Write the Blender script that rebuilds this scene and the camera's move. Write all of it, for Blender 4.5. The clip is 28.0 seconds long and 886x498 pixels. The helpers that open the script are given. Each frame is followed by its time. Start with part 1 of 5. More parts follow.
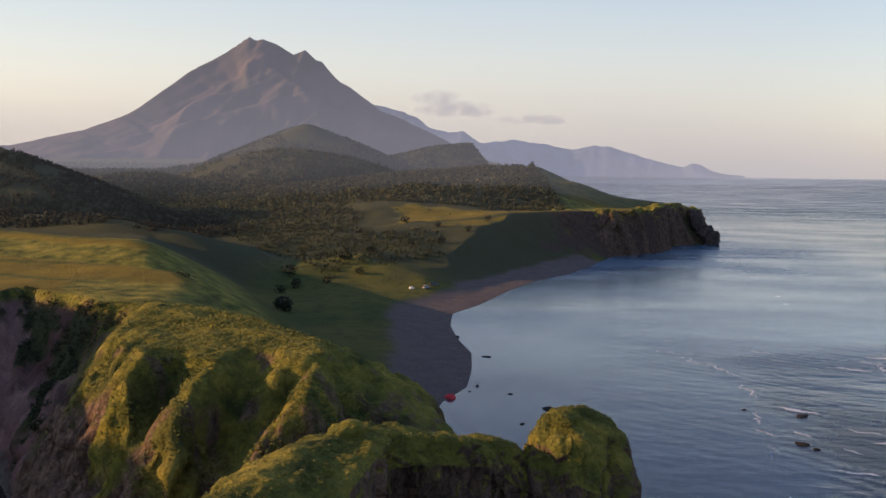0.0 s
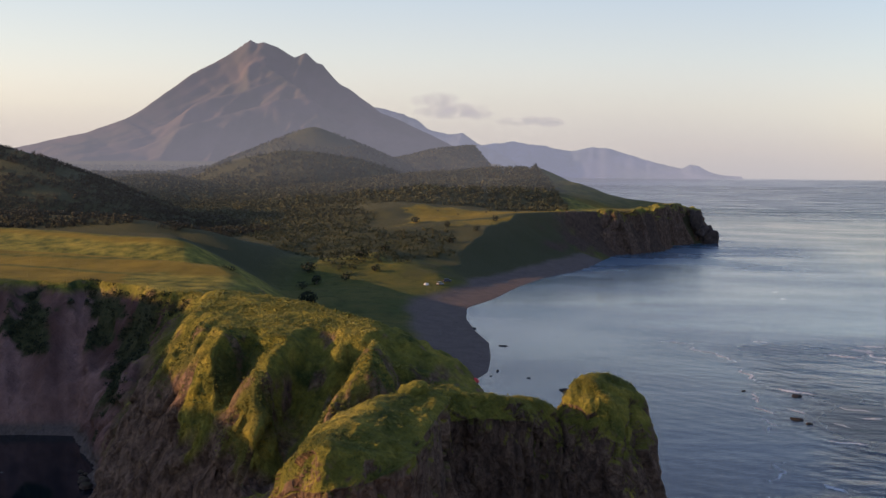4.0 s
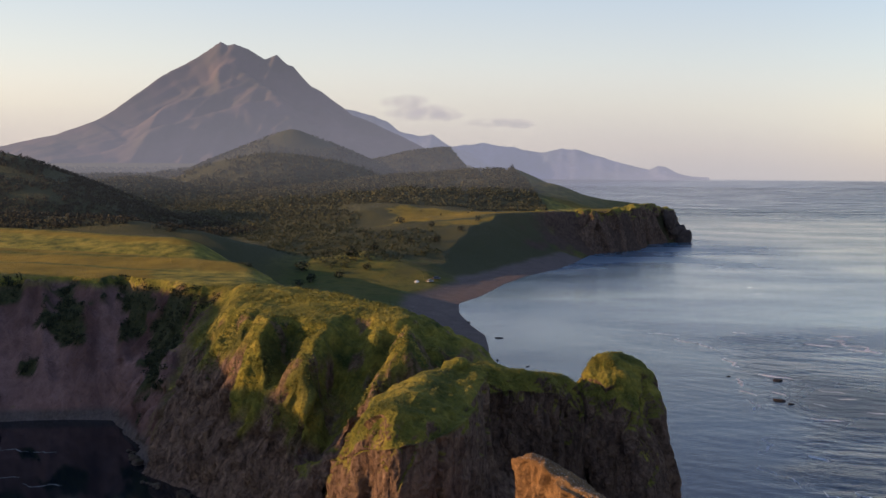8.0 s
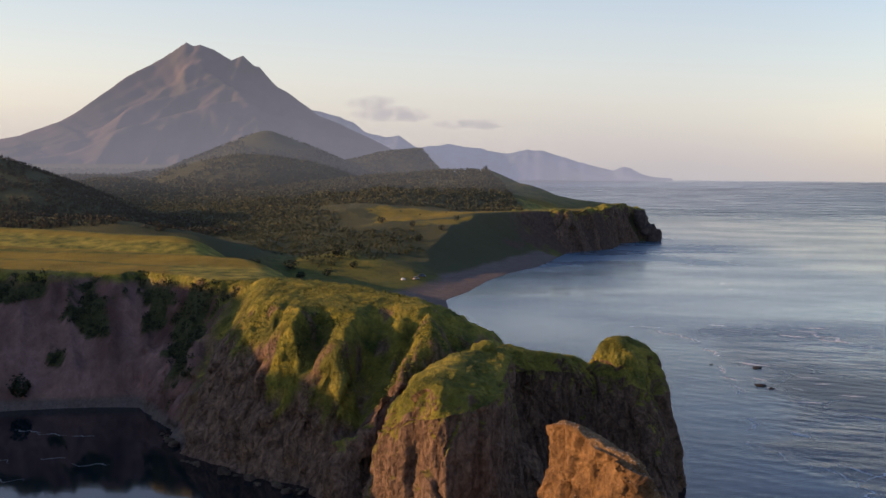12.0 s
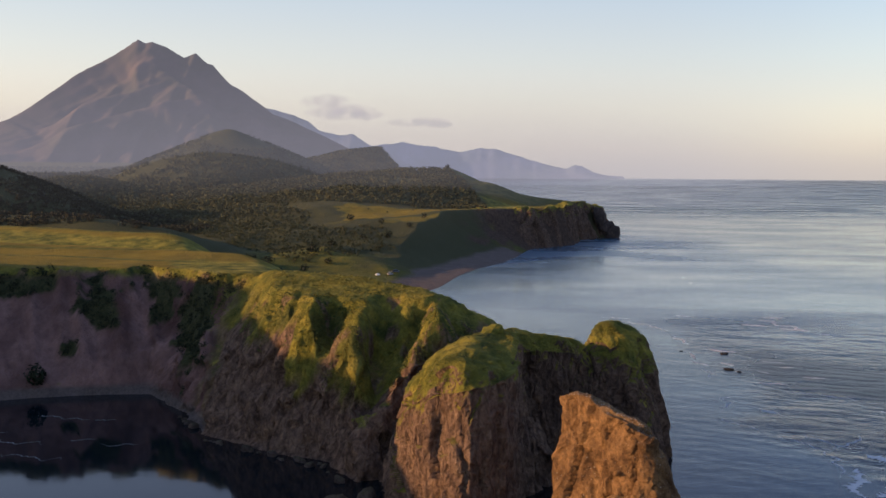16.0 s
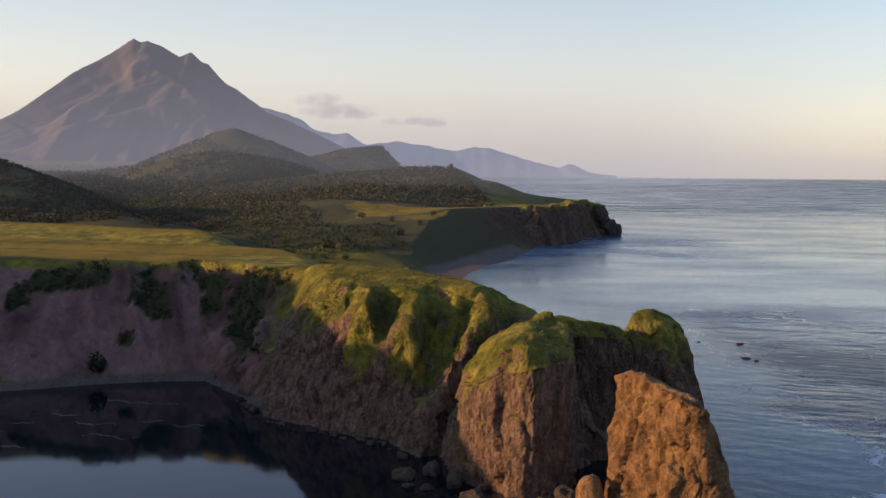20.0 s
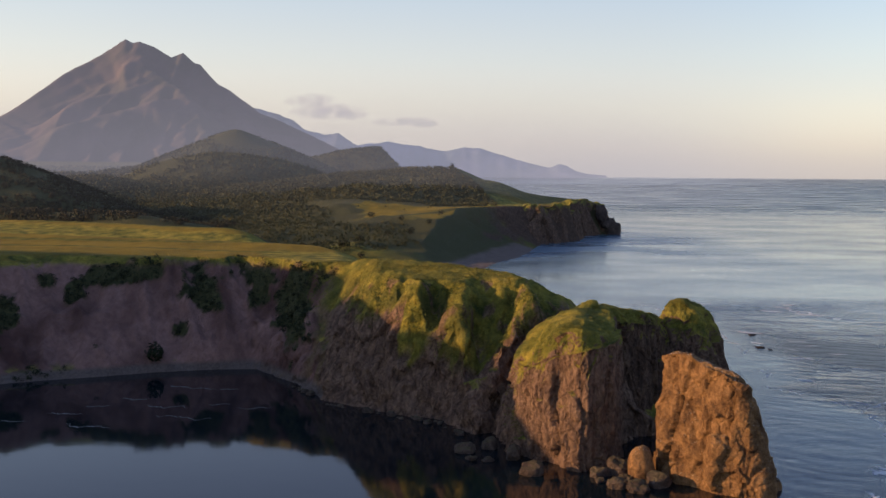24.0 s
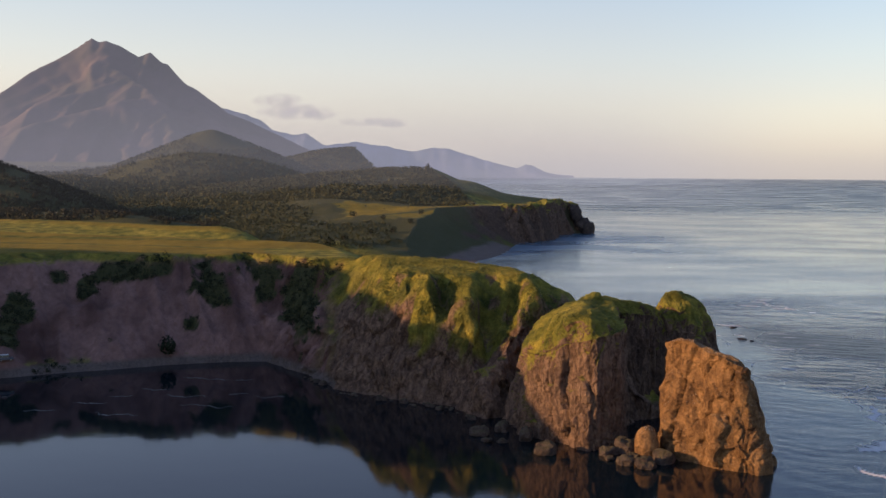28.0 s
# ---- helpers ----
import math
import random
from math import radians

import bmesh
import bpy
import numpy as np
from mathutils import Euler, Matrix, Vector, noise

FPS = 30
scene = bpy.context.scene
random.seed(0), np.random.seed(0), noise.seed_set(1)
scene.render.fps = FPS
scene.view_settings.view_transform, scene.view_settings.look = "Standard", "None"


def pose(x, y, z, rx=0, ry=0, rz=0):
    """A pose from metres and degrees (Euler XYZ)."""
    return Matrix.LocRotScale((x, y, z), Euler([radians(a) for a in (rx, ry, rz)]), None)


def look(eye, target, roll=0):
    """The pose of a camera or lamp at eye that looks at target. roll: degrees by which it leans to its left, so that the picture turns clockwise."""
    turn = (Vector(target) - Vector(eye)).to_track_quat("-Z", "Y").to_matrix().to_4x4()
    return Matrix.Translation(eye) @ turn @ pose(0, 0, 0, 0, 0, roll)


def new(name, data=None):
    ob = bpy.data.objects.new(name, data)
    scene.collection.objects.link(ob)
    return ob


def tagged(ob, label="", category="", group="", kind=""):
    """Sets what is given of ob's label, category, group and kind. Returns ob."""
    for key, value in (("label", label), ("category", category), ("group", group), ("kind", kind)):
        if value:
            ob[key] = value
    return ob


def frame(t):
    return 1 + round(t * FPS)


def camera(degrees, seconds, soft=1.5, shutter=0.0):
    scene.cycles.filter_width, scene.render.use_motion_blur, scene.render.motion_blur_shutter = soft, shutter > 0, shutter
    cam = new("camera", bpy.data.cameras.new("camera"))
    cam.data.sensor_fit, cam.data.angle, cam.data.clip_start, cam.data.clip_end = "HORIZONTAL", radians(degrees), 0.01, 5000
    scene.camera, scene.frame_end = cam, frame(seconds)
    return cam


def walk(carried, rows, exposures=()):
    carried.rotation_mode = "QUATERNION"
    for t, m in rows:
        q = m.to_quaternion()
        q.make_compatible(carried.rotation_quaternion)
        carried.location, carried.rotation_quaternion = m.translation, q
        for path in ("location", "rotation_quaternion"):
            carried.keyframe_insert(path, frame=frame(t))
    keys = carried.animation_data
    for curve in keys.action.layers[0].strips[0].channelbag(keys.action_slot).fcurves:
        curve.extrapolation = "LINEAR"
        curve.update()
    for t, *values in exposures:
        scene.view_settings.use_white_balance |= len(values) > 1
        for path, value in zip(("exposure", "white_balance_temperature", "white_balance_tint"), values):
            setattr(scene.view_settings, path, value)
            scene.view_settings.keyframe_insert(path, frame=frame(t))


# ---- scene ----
cam = camera(46.66, 28.0, soft=1.5)
PATH = [
    (0, (41.21, 716.47, 63.64), (25.55, 814.94, 55.94), 0.70),
    (0.5, (40.98, 713.13, 63.61), (25.33, 811.60, 55.91), 0.73),
    (1, (40.75, 709.80, 63.54), (25.08, 808.26, 55.88), 0.68),
    (1.5, (40.44, 706.34, 63.55), (24.75, 804.81, 55.91), 0.66),
    (2, (40.14, 702.73, 63.69), (24.44, 801.19, 56.07), 0.65),
    (2.5, (39.77, 699.30, 63.78), (24.08, 797.77, 56.16), 0.66),
    (3, (39.18, 696.18, 63.80), (23.48, 794.65, 56.21), 0.65),
    (3.5, (38.38, 693.17, 63.71), (22.68, 791.64, 56.16), 0.61),
    (5.5, (34.70, 681.25, 63.57), (20.64, 779.98, 56.12), 0.50),
    (6, (33.79, 678.55, 63.43), (20.10, 777.33, 56.05), 0.41),
    (6.5, (32.67, 675.86, 63.41), (19.33, 774.69, 56.02), 0.44),
    (7, (31.50, 673.40, 63.44), (18.47, 772.27, 56.07), 0.44),
    (7.5, (30.37, 670.94, 63.48), (17.78, 769.87, 56.10), 0.47),
    (8, (29.08, 668.50, 63.51), (16.65, 767.45, 56.15), 0.47),
    (8.5, (27.74, 666.29, 63.45), (15.36, 765.25, 56.11), 0.44),
    (9, (26.46, 663.95, 63.46), (14.09, 762.91, 56.11), 0.48),
    (9.5, (25.27, 661.74, 63.46), (12.90, 760.70, 56.11), 0.48),
    (10, (24.11, 659.37, 63.32), (11.85, 758.34, 56.02), 0.43),
    (10.5, (22.85, 656.95, 63.37), (10.64, 755.94, 56.06), 0.49),
    (11, (21.73, 654.62, 63.25), (9.72, 753.63, 55.97), 0.46),
    (11.5, (20.64, 652.08, 63.25), (9.94, 751.24, 55.99), 0.46),
    (12, (19.43, 649.35, 63.30), (10.48, 748.68, 56.06), 0.44),
    (12.5, (18.23, 646.62, 63.43), (10.41, 746.05, 56.15), 0.47),
    (14.5, (13.11, 636.63, 63.42), (8.16, 736.24, 56.12), 0.40),
    (15, (11.72, 634.10, 63.40), (7.33, 733.73, 56.06), 0.42),
    (15.5, (10.23, 631.69, 63.42), (5.91, 731.33, 56.05), 0.42),
    (16, (8.61, 629.49, 63.39), (4.37, 729.13, 56.01), 0.44),
    (16.5, (6.99, 627.25, 63.41), (2.82, 726.89, 55.99), 0.48),
    (17, (5.36, 625.07, 63.34), (1.26, 724.71, 55.90), 0.48),
    (17.5, (3.69, 622.95, 63.22), (-0.35, 722.59, 55.78), 0.45),
    (18, (2.00, 620.97, 63.16), (-2.04, 720.62, 55.73), 0.44),
    (18.5, (0.40, 618.38, 63.32), (-3.54, 718.02, 55.87), 0.49),
    (19, (-1.38, 615.88, 63.41), (-4.82, 715.54, 55.94), 0.50),
    (19.5, (-3.02, 613.45, 63.44), (-6.45, 713.12, 55.96), 0.48),
    (20, (-4.81, 611.21, 63.35), (-8.17, 710.87, 55.87), 0.47),
    (20.5, (-6.54, 608.95, 63.24), (-9.83, 708.62, 55.76), 0.46),
    (21, (-8.32, 606.62, 63.15), (-11.24, 706.29, 55.68), 0.43),
    (21.5, (-10.32, 603.95, 63.13), (-12.75, 703.64, 55.65), 0.41),
    (23.5, (-18.15, 593.59, 63.10), (-20.36, 693.29, 55.65), 0.39),
    (24, (-20.00, 590.95, 63.17), (-22.16, 690.65, 55.71), 0.41),
    (24.5, (-21.65, 588.64, 63.23), (-23.83, 688.34, 55.76), 0.44),
    (25, (-23.09, 586.59, 63.35), (-25.25, 686.29, 55.87), 0.44),
    (25.5, (-24.50, 584.75, 63.30), (-26.46, 684.45, 55.83), 0.46),
    (26, (-25.93, 582.64, 63.28), (-27.37, 682.36, 55.84), 0.44),
    (26.5, (-27.48, 580.89, 63.15), (-28.76, 680.60, 55.71), 0.43),
    (27, (-28.77, 579.14, 63.16), (-29.90, 678.86, 55.72), 0.45),
    (27.5, (-30.12, 577.39, 63.01), (-30.06, 677.12, 55.60), 0.42),
    (28, (-31.66, 575.71, 63.00), (-30.49, 675.43, 55.59), 0.43),
]
walk(cam, [(t, look(eye, target, roll)) for t, eye, target, roll in PATH], [(0, 0.40, 6420, 14), (28, 0.40, 6420, 14)])

# ---- light: low evening sun over the land in the west, pale clear sky ----
SUN_ELEVATION = radians(13)
SUN_WAY = Vector((-0.988, -0.15, 0.0)).normalized()      # level direction towards the sun

world = bpy.data.worlds.new("world")
scene.world = world
world.use_nodes = True
wt = world.node_tree
sky = wt.nodes.new("ShaderNodeTexSky")
sky.sky_type = "NISHITA"
sky.sun_disc = False
sky.sun_elevation = SUN_ELEVATION
sky.sun_rotation = math.atan2(SUN_WAY.x, SUN_WAY.y)
sky.altitude = 60
sky.air_density = 1.0
sky.dust_density = 1.2
sky.ozone_density = 1.2
# pale evening sky: peach above the horizon, light blue higher up, deeper towards the zenith; haze over the far sea
way = wt.nodes.new("ShaderNodeTexCoord")
split = wt.nodes.new("ShaderNodeSeparateXYZ")
wt.links.new(way.outputs["Generated"], split.inputs[0])
lift = wt.nodes.new("ShaderNodeMapRange")
lift.inputs["From Min"].default_value, lift.inputs["From Max"].default_value = -0.05, 0.45
wt.links.new(split.outputs["Z"], lift.inputs["Value"])
bands = wt.nodes.new("ShaderNodeValToRGB")
SKY_BANDS = [
    (0, (0.161, 0.205, 0.253)), (0.084, (0.161, 0.213, 0.269)), (0.093, (0.427, 0.387, 0.349)), (0.15, (0.498, 0.442, 0.372)), (0.22, (0.518, 0.484, 0.409)),
    (0.32, (0.440, 0.472, 0.454)), (0.45, (0.328, 0.414, 0.482)), (0.58, (0.181, 0.269, 0.435)), (0.75, (0.113, 0.174, 0.340)), (1, (0.105, 0.162, 0.316)),
]
while len(bands.color_ramp.elements) < len(SKY_BANDS):
    bands.color_ramp.elements.new(0.5)
for element, (at, color) in zip(bands.color_ramp.elements, SKY_BANDS):
    element.position, element.color = at, (*color, 1)
wt.links.new(lift.outputs[0], bands.inputs["Fac"])
# warmer and brighter towards the sun's side
glow = wt.nodes.new("ShaderNodeVectorMath")
glow.operation = "DOT_PRODUCT"
glow.inputs[1].default_value = (SUN_WAY.x, SUN_WAY.y, 0)
wt.links.new(way.outputs["Generated"], glow.inputs[0])
side = wt.nodes.new("ShaderNodeMapRange")
side.inputs["From Min"].default_value, side.inputs["From Max"].default_value = -0.4, 1.0
wt.links.new(glow.outputs["Value"], side.inputs["Value"])
warm = wt.nodes.new("ShaderNodeMix")
warm.data_type, warm.blend_type = "RGBA", "MULTIPLY"
warm.inputs[7].default_value = (1.46, 1.31, 1.10, 1)
wt.links.new(side.outputs[0], warm.inputs[0])
wt.links.new(bands.outputs[0], warm.inputs[6])
air = wt.nodes.new("ShaderNodeMix")
air.data_type, air.blend_type = "RGBA", "ADD"
air.inputs[0].default_value = 0.04
wt.links.new(warm.outputs[2], air.inputs[6])
wt.links.new(sky.outputs[0], air.inputs[7])
wt.links.new(air.outputs[2], wt.nodes["Background"].inputs["Color"])
wt.nodes["Background"].inputs["Strength"].default_value = 1.0

sun = new("sun", bpy.data.lights.new("sun", "SUN"))
sun.data.energy = 5.0
sun.data.angle = radians(0.5)
sun.data.color = (1.0, 0.60, 0.28)
aim = Vector((SUN_WAY.x * math.cos(SUN_ELEVATION), SUN_WAY.y * math.cos(SUN_ELEVATION), math.sin(SUN_ELEVATION)))
sun.matrix_world = look((-300, 500, 300), Vector((-300, 500, 300)) - aim)


# ---- noise and small tools ----
def hash01(ix, iy, iz, seed):
    n = (ix * 374761393 + iy * 668265263 + iz * 2147483647 + seed * 1274126177) & 0xFFFFFFFF
    n = ((n ^ (n >> 13)) * 1274126177) & 0xFFFFFFFF
    n = ((n ^ (n >> 16)) * 2246822519) & 0xFFFFFFFF
    return ((n ^ (n >> 15)) & 0xFFFFFF) / float(0xFFFFFF)


def vnoise(x, y, seed=0, z=None):
    """Smooth value noise, -1 to 1."""
    ix, iy = np.floor(x).astype(np.int64), np.floor(y).astype(np.int64)
    fx, fy = x - ix, y - iy
    fx, fy = fx * fx * fx * (fx * (fx * 6 - 15) + 10), fy * fy * fy * (fy * (fy * 6 - 15) + 10)

    def layer(iz):
        a, b = hash01(ix, iy, iz, seed), hash01(ix + 1, iy, iz, seed)
        c, d = hash01(ix, iy + 1, iz, seed), hash01(ix + 1, iy + 1, iz, seed)
        return (a + (b - a) * fx) * (1 - fy) + (c + (d - c) * fx) * fy

    if z is None:
        return layer(0) * 2 - 1
    iz = np.floor(z).astype(np.int64)
    fz = z - iz
    fz = fz * fz * (3 - 2 * fz)
    return (layer(iz) * (1 - fz) + layer(iz + 1) * fz) * 2 - 1


def fbm(x, y, size, octaves=4, seed=0, z=None):
    total, gain = 0.0, 1.0
    for n in range(octaves):
        k = 2.03 ** n / size
        total = total + gain * vnoise(x * k + 17.3 * n, y * k - 9.1 * n, seed + n, None if z is None else z * k)
        gain *= 0.5
    return total / 1.6


def ridged(x, y, size, octaves=4, seed=0, z=None):
    total, gain = 0.0, 1.0
    for n in range(octaves):
        k = 2.03 ** n / size
        v = 1 - np.abs(vnoise(x * k + 5.7 * n, y * k + 3.3 * n, seed + n, None if z is None else z * k)) * 2
        total = total + gain * v
        gain *= 0.5
    return total / 1.9


def cells(x, y, z, size, seed=0):
    """Blocks: for each place the random value of its cell (-1 to 1) and the nearness of a joint between cells (0 to 1)."""
    x, y, z = x / size, y / size, z / size
    ix, iy, iz = (np.floor(c).astype(np.int64) for c in (x, y, z))
    first, second, value = np.full(x.shape, 9.0), np.full(x.shape, 9.0), np.zeros(x.shape)
    for a in (-1, 0, 1):
        for b in (-1, 0, 1):
            for c in (-1, 0, 1):
                jx, jy, jz = ix + a, iy + b, iz + c
                q = (jx + hash01(jx, jy, jz, seed) - x) ** 2 + (jy + hash01(jx, jy, jz, seed + 1) - y) ** 2 + (jz + hash01(jx, jy, jz, seed + 2) - z) ** 2
                near = q < first
                second = np.where(near, first, np.minimum(second, q))
                value = np.where(near, hash01(jx, jy, jz, seed + 3), value)
                first = np.where(near, q, first)
    return value * 2 - 1, np.clip(1 - (np.sqrt(second) - np.sqrt(first)) * 5, 0, 1)


def smin(a, b, k):
    h = np.clip(0.5 + 0.5 * (b - a) / k, 0, 1)
    return b + (a - b) * h - k * h * (1 - h)


def smax(a, b, k):
    return -smin(-a, -b, k)


def smooth01(v, a, b):
    v = np.clip((v - a) / (b - a), 0, 1)
    return v * v * (3 - 2 * v)


def along(x, y, line):
    """Distance to a polyline of (x, y, value...) and the values at the nearest place of it."""
    best = np.full(x.shape, 1e18)
    vals = [np.zeros(x.shape) for _ in line[0][2:]]
    for a, b in zip(line[:-1], line[1:]) if len(line) > 1 else ((line[0], line[0]),):
        dx, dy = b[0] - a[0], b[1] - a[1]
        t = np.clip(((x - a[0]) * dx + (y - a[1]) * dy) / max(dx * dx + dy * dy, 1e-9), 0, 1)
        q = (x - a[0] - t * dx) ** 2 + (y - a[1] - t * dy) ** 2
        near = q < best
        best = np.where(near, q, best)
        for n in range(len(vals)):
            vals[n] = np.where(near, a[2 + n] + t * (b[2 + n] - a[2 + n]), vals[n])
    return np.sqrt(best), vals


def crest(x, y, line, slope, soft):
    """Height of a ridge of land whose top follows a polyline of (x, y, height), and the distance from it."""
    height, least = np.full(x.shape, -1e9), np.full(x.shape, 1e18)
    for a, b in zip(line[:-1], line[1:]):
        dx, dy = b[0] - a[0], b[1] - a[1]
        t = np.clip(((x - a[0]) * dx + (y - a[1]) * dy) / (dx * dx + dy * dy), 0, 1)
        q = (x - a[0] - t * dx) ** 2 + (y - a[1] - t * dy) ** 2
        height = np.maximum(height, a[2] + t * (b[2] - a[2]) - slope * (np.sqrt(q + soft * soft) - soft))
        least = np.minimum(least, q)
    return height, np.sqrt(least)


def inside(x, y, poly):
    odd = np.zeros(x.shape, bool)
    for (ax, ay, *_), (bx, by, *_) in zip(poly, poly[1:] + poly[:1]):
        if ay != by:
            odd ^= ((ay > y) != (by > y)) & (x < (bx - ax) * (y - ay) / (by - ay) + ax)
    return odd


# ---- the plan: coastline with the steepness of its shore, crests with their heights ----
COAST_NEAR = [
    (-1500, 600, 0.8), (-700, 640, 0.8), (-420, 670, 0.8), (-300, 690, 1.0), (-245, 712, 1.2), (-215, 760, 1.2), (-205, 850, 0.9), (-161, 884, 0.62),
    (-147, 892, 0.6), (-132, 899, 0.62), (-116, 907, 0.75), (-99, 913, 0.95), (-86, 914, 1.1), (-73, 895, 1.3),
    (-58, 870, 2.0), (-41, 857, 2.6), (-26, 848, 2.8), (-19, 835, 3.0), (-14, 833, 3.4), (-10, 826, 6.0), (-8.5, 818, 8.0), (-2, 812, 8.0), (3, 807.5, 8.0), (6.5, 806.5, 8.0), (10, 811, 7.0),
]
COAST_TIP = [
    (13, 820, 7.0), (17, 831, 7.0), (23, 834, 7.0), (29, 840, 6.5), (32.5, 849, 6.0), (36, 846, 5.5), (43, 847, 5.2), (50, 857, 4.8), (49, 867, 3.8), (40, 875, 3.2), (27, 877, 3.2),
    (21, 888, 2.8), (18, 905, 2.2), (11, 918, 1.4), (7, 950, 0.9), (-2, 978, 0.3),
]
COAST_BEACH = [
    (-2, 991, 0.12), (2, 1012, 0.1), (0, 1038, 0.1), (-4, 1068, 0.1), (-13, 1097, 0.1), (-21, 1131, 0.1), (-25, 1164, 0.1),
    (-17, 1196, 0.1), (-9, 1257, 0.1), (2, 1308, 0.1), (20, 1356, 0.11), (31, 1405, 0.14),
]
COAST_HEAD = [
    (36, 1440, 0.24), (43, 1480, 0.55), (50, 1505, 1.5), (84, 1545, 2.4), (93, 1612, 2.4), (114, 1650, 2.4), (134, 1664, 2.0), (140, 1688, 1.6),
    (110, 1770, 0.8), (50, 1850, 0.5), (-20, 2050, 0.4), (-80, 2500, 0.3), (-160, 3700, 0.3),
]
COAST = COAST_NEAR + COAST_TIP + COAST_BEACH + COAST_HEAD
LAND = COAST + [(-4000, 3700, 0.3), (-4000, 700, 0.8)]
PLATEAU = [(-60, 925), (-70, 968), (-104, 1012), (-136, 1078), (-185, 1190), (-250, 1290), (-420, 1330), (-3000, 1330), (-3000, 640), (-420, 690), (-300, 720), (-245, 840), (-200, 900), (-120, 935)]
HEADLAND = [(-114, 1437), (-66, 1431), (-23, 1458), (30, 1490), (66, 1550), (105, 1655), (110, 1720), (20, 1800), (-90, 1700), (-96, 1540)]

CAPE_TOP = [(-66, 926), (-42, 914), (-22, 899), (-6, 885), (-3, 878), (-9, 871), (-19, 871), (-27, 872.5), (-33, 872), (-40, 879), (-48, 888), (-56, 900), (-63, 914)]
RISE_NEAR = [(-76, 983), (-100, 996), (-127, 1008), (-200, 1022), (-330, 1040)]
RISE_FAR = [(-124, 1074), (-160, 1082), (-230, 1105), (-300, 1160)]
# crest lines: (x, y, height), slope to the sides, roundness
CRESTS = [
    ([(-66, 925, 33.5), (-46, 907, 35.3), (-39, 903, 35.6), (-28, 895, 34.6), (-14, 888, 34), (-6, 884, 33.3)], 0.6, 4),
    # unseen western hill, placed and shaped to shade the bay and lower cape
    ([(-303, 915, 77), (-300, 905, 81), (-295, 890, 84), (-289, 866, 85), (-287, 846, 84), (-285, 824, 81), (-283, 796, 78), (-284, 781, 73), (-285, 768, 62), (-289, 754, 41)], 0.9, 6),
    ([(-900, 1500, 92), (-700, 1490, 94), (-520, 1460, 90), (-428, 1450, 77), (-400, 1450, 61), (-363, 1450, 41), (-317, 1450, 19), (-270, 1440, 8)], 0.4, 10),
    ([(-330, 1290, 35), (-229, 1250, 34), (-196, 1250, 29), (-160, 1235, 9)], 0.35, 12),
    ([(-420, 1700, 55), (-270, 1690, 36), (-150, 1640, 34)], 0.16, 30),
    ([(-190, 1760, 50), (-137, 1760, 62), (-73, 1770, 67.5), (-31, 1780, 68)], 0.118, 8, 3.1),
    ([(-20, 1765, 62), (24, 1745, 46), (52, 1690, 40), (100, 1690, 35), (116, 1664, 31)], 0.4, 8),
    ([(-260, 2110, 80), (-190, 2160, 97), (-160, 2190, 101), (-132, 2185, 99), (-91, 2140, 78), (-60, 2120, 66)], 0.3, 20),
    ([(-900, 1990, 58), (-520, 1940, 58), (-446, 1930, 68), (-372, 1921, 94), (-317, 1921, 117), (-284, 1921, 103), (-240, 1930, 80)], 0.45, 9),
]

# spurs of the cape: (x, y, height), slope to the west and to the east, roundness
SPURS = [
    ([(-5, 881, 31.8), (3, 884, 27.8), (8, 886.5, 25.4), (12, 888.5, 23.4), (14, 890, 18)], 1.3, 1.4, 0.8),
    ([(-52, 897, 34.2), (-54, 889, 31.5), (-57, 882, 26), (-60, 876, 18)], 0.9, 1.2, 1.0),
    ([(-41, 886, 34.2), (-44, 877, 30.5), (-48, 870, 24), (-50, 864, 14)], 0.8, 1.3, 1.0),
    ([(-33.2, 871, 33.6), (-36, 868, 31), (-40, 866, 27.2), (-44, 861, 18)], 0.85, 1.2, 0.8),
    ([(-32.6, 871, 33.6), (-32, 864, 29), (-31.7, 860, 25.3), (-31, 855, 15)], 0.9, 2.0, 0.6),
    ([(-19, 873, 33.4), (-20.5, 865, 31.2), (-21.2, 858, 26.5), (-21.5, 853.5, 23.2), (-23, 847, 13)], 0.75, 1.9, 0.7),
    ([(-23, 867, 31.3), (-24.5, 858, 22), (-26.5, 851, 11)], 1.0, 1.1, 0.8),
    ([(-5, 877, 32.4), (-1.8, 864, 31.2), (-2.4, 854, 30.2), (-5, 850, 27.2), (-6, 847, 23.6), (-8.5, 842, 8)], 1.25, 1.5, 0.8),
    ([(-1.5, 858, 30.6), (2, 850, 26.8), (7, 843, 28.6)], 1.4, 1.4, 1.0),
]


def spur(x, y, line, west, east, soft):
    """Height of a spur that falls off differently to its two sides."""
    height = np.full(x.shape, -1e9)
    for a, b in zip(line[:-1], line[1:]):
        dx, dy = b[0] - a[0], b[1] - a[1]
        t = np.clip(((x - a[0]) * dx + (y - a[1]) * dy) / (dx * dx + dy * dy), 0, 1)
        px, py = x - a[0] - t * dx, y - a[1] - t * dy
        slope = np.where(px < 0, west, east)
        height = np.maximum(height, a[2] + t * (b[2] - a[2]) - slope * (np.sqrt(px * px + py * py + soft * soft) - soft))
    return height


def shore(x, y):
    """Signed distance to the coast, positive on land, and the steepness of the nearest shore."""
    d, (steep,) = along(x, y, COAST)
    return np.where(inside(x, y, LAND), d, -d), steep


def polygon_distance(x, y, poly):
    d, _ = along(x, y, poly + poly[:1])
    return np.where(inside(x, y, poly), 0, d)


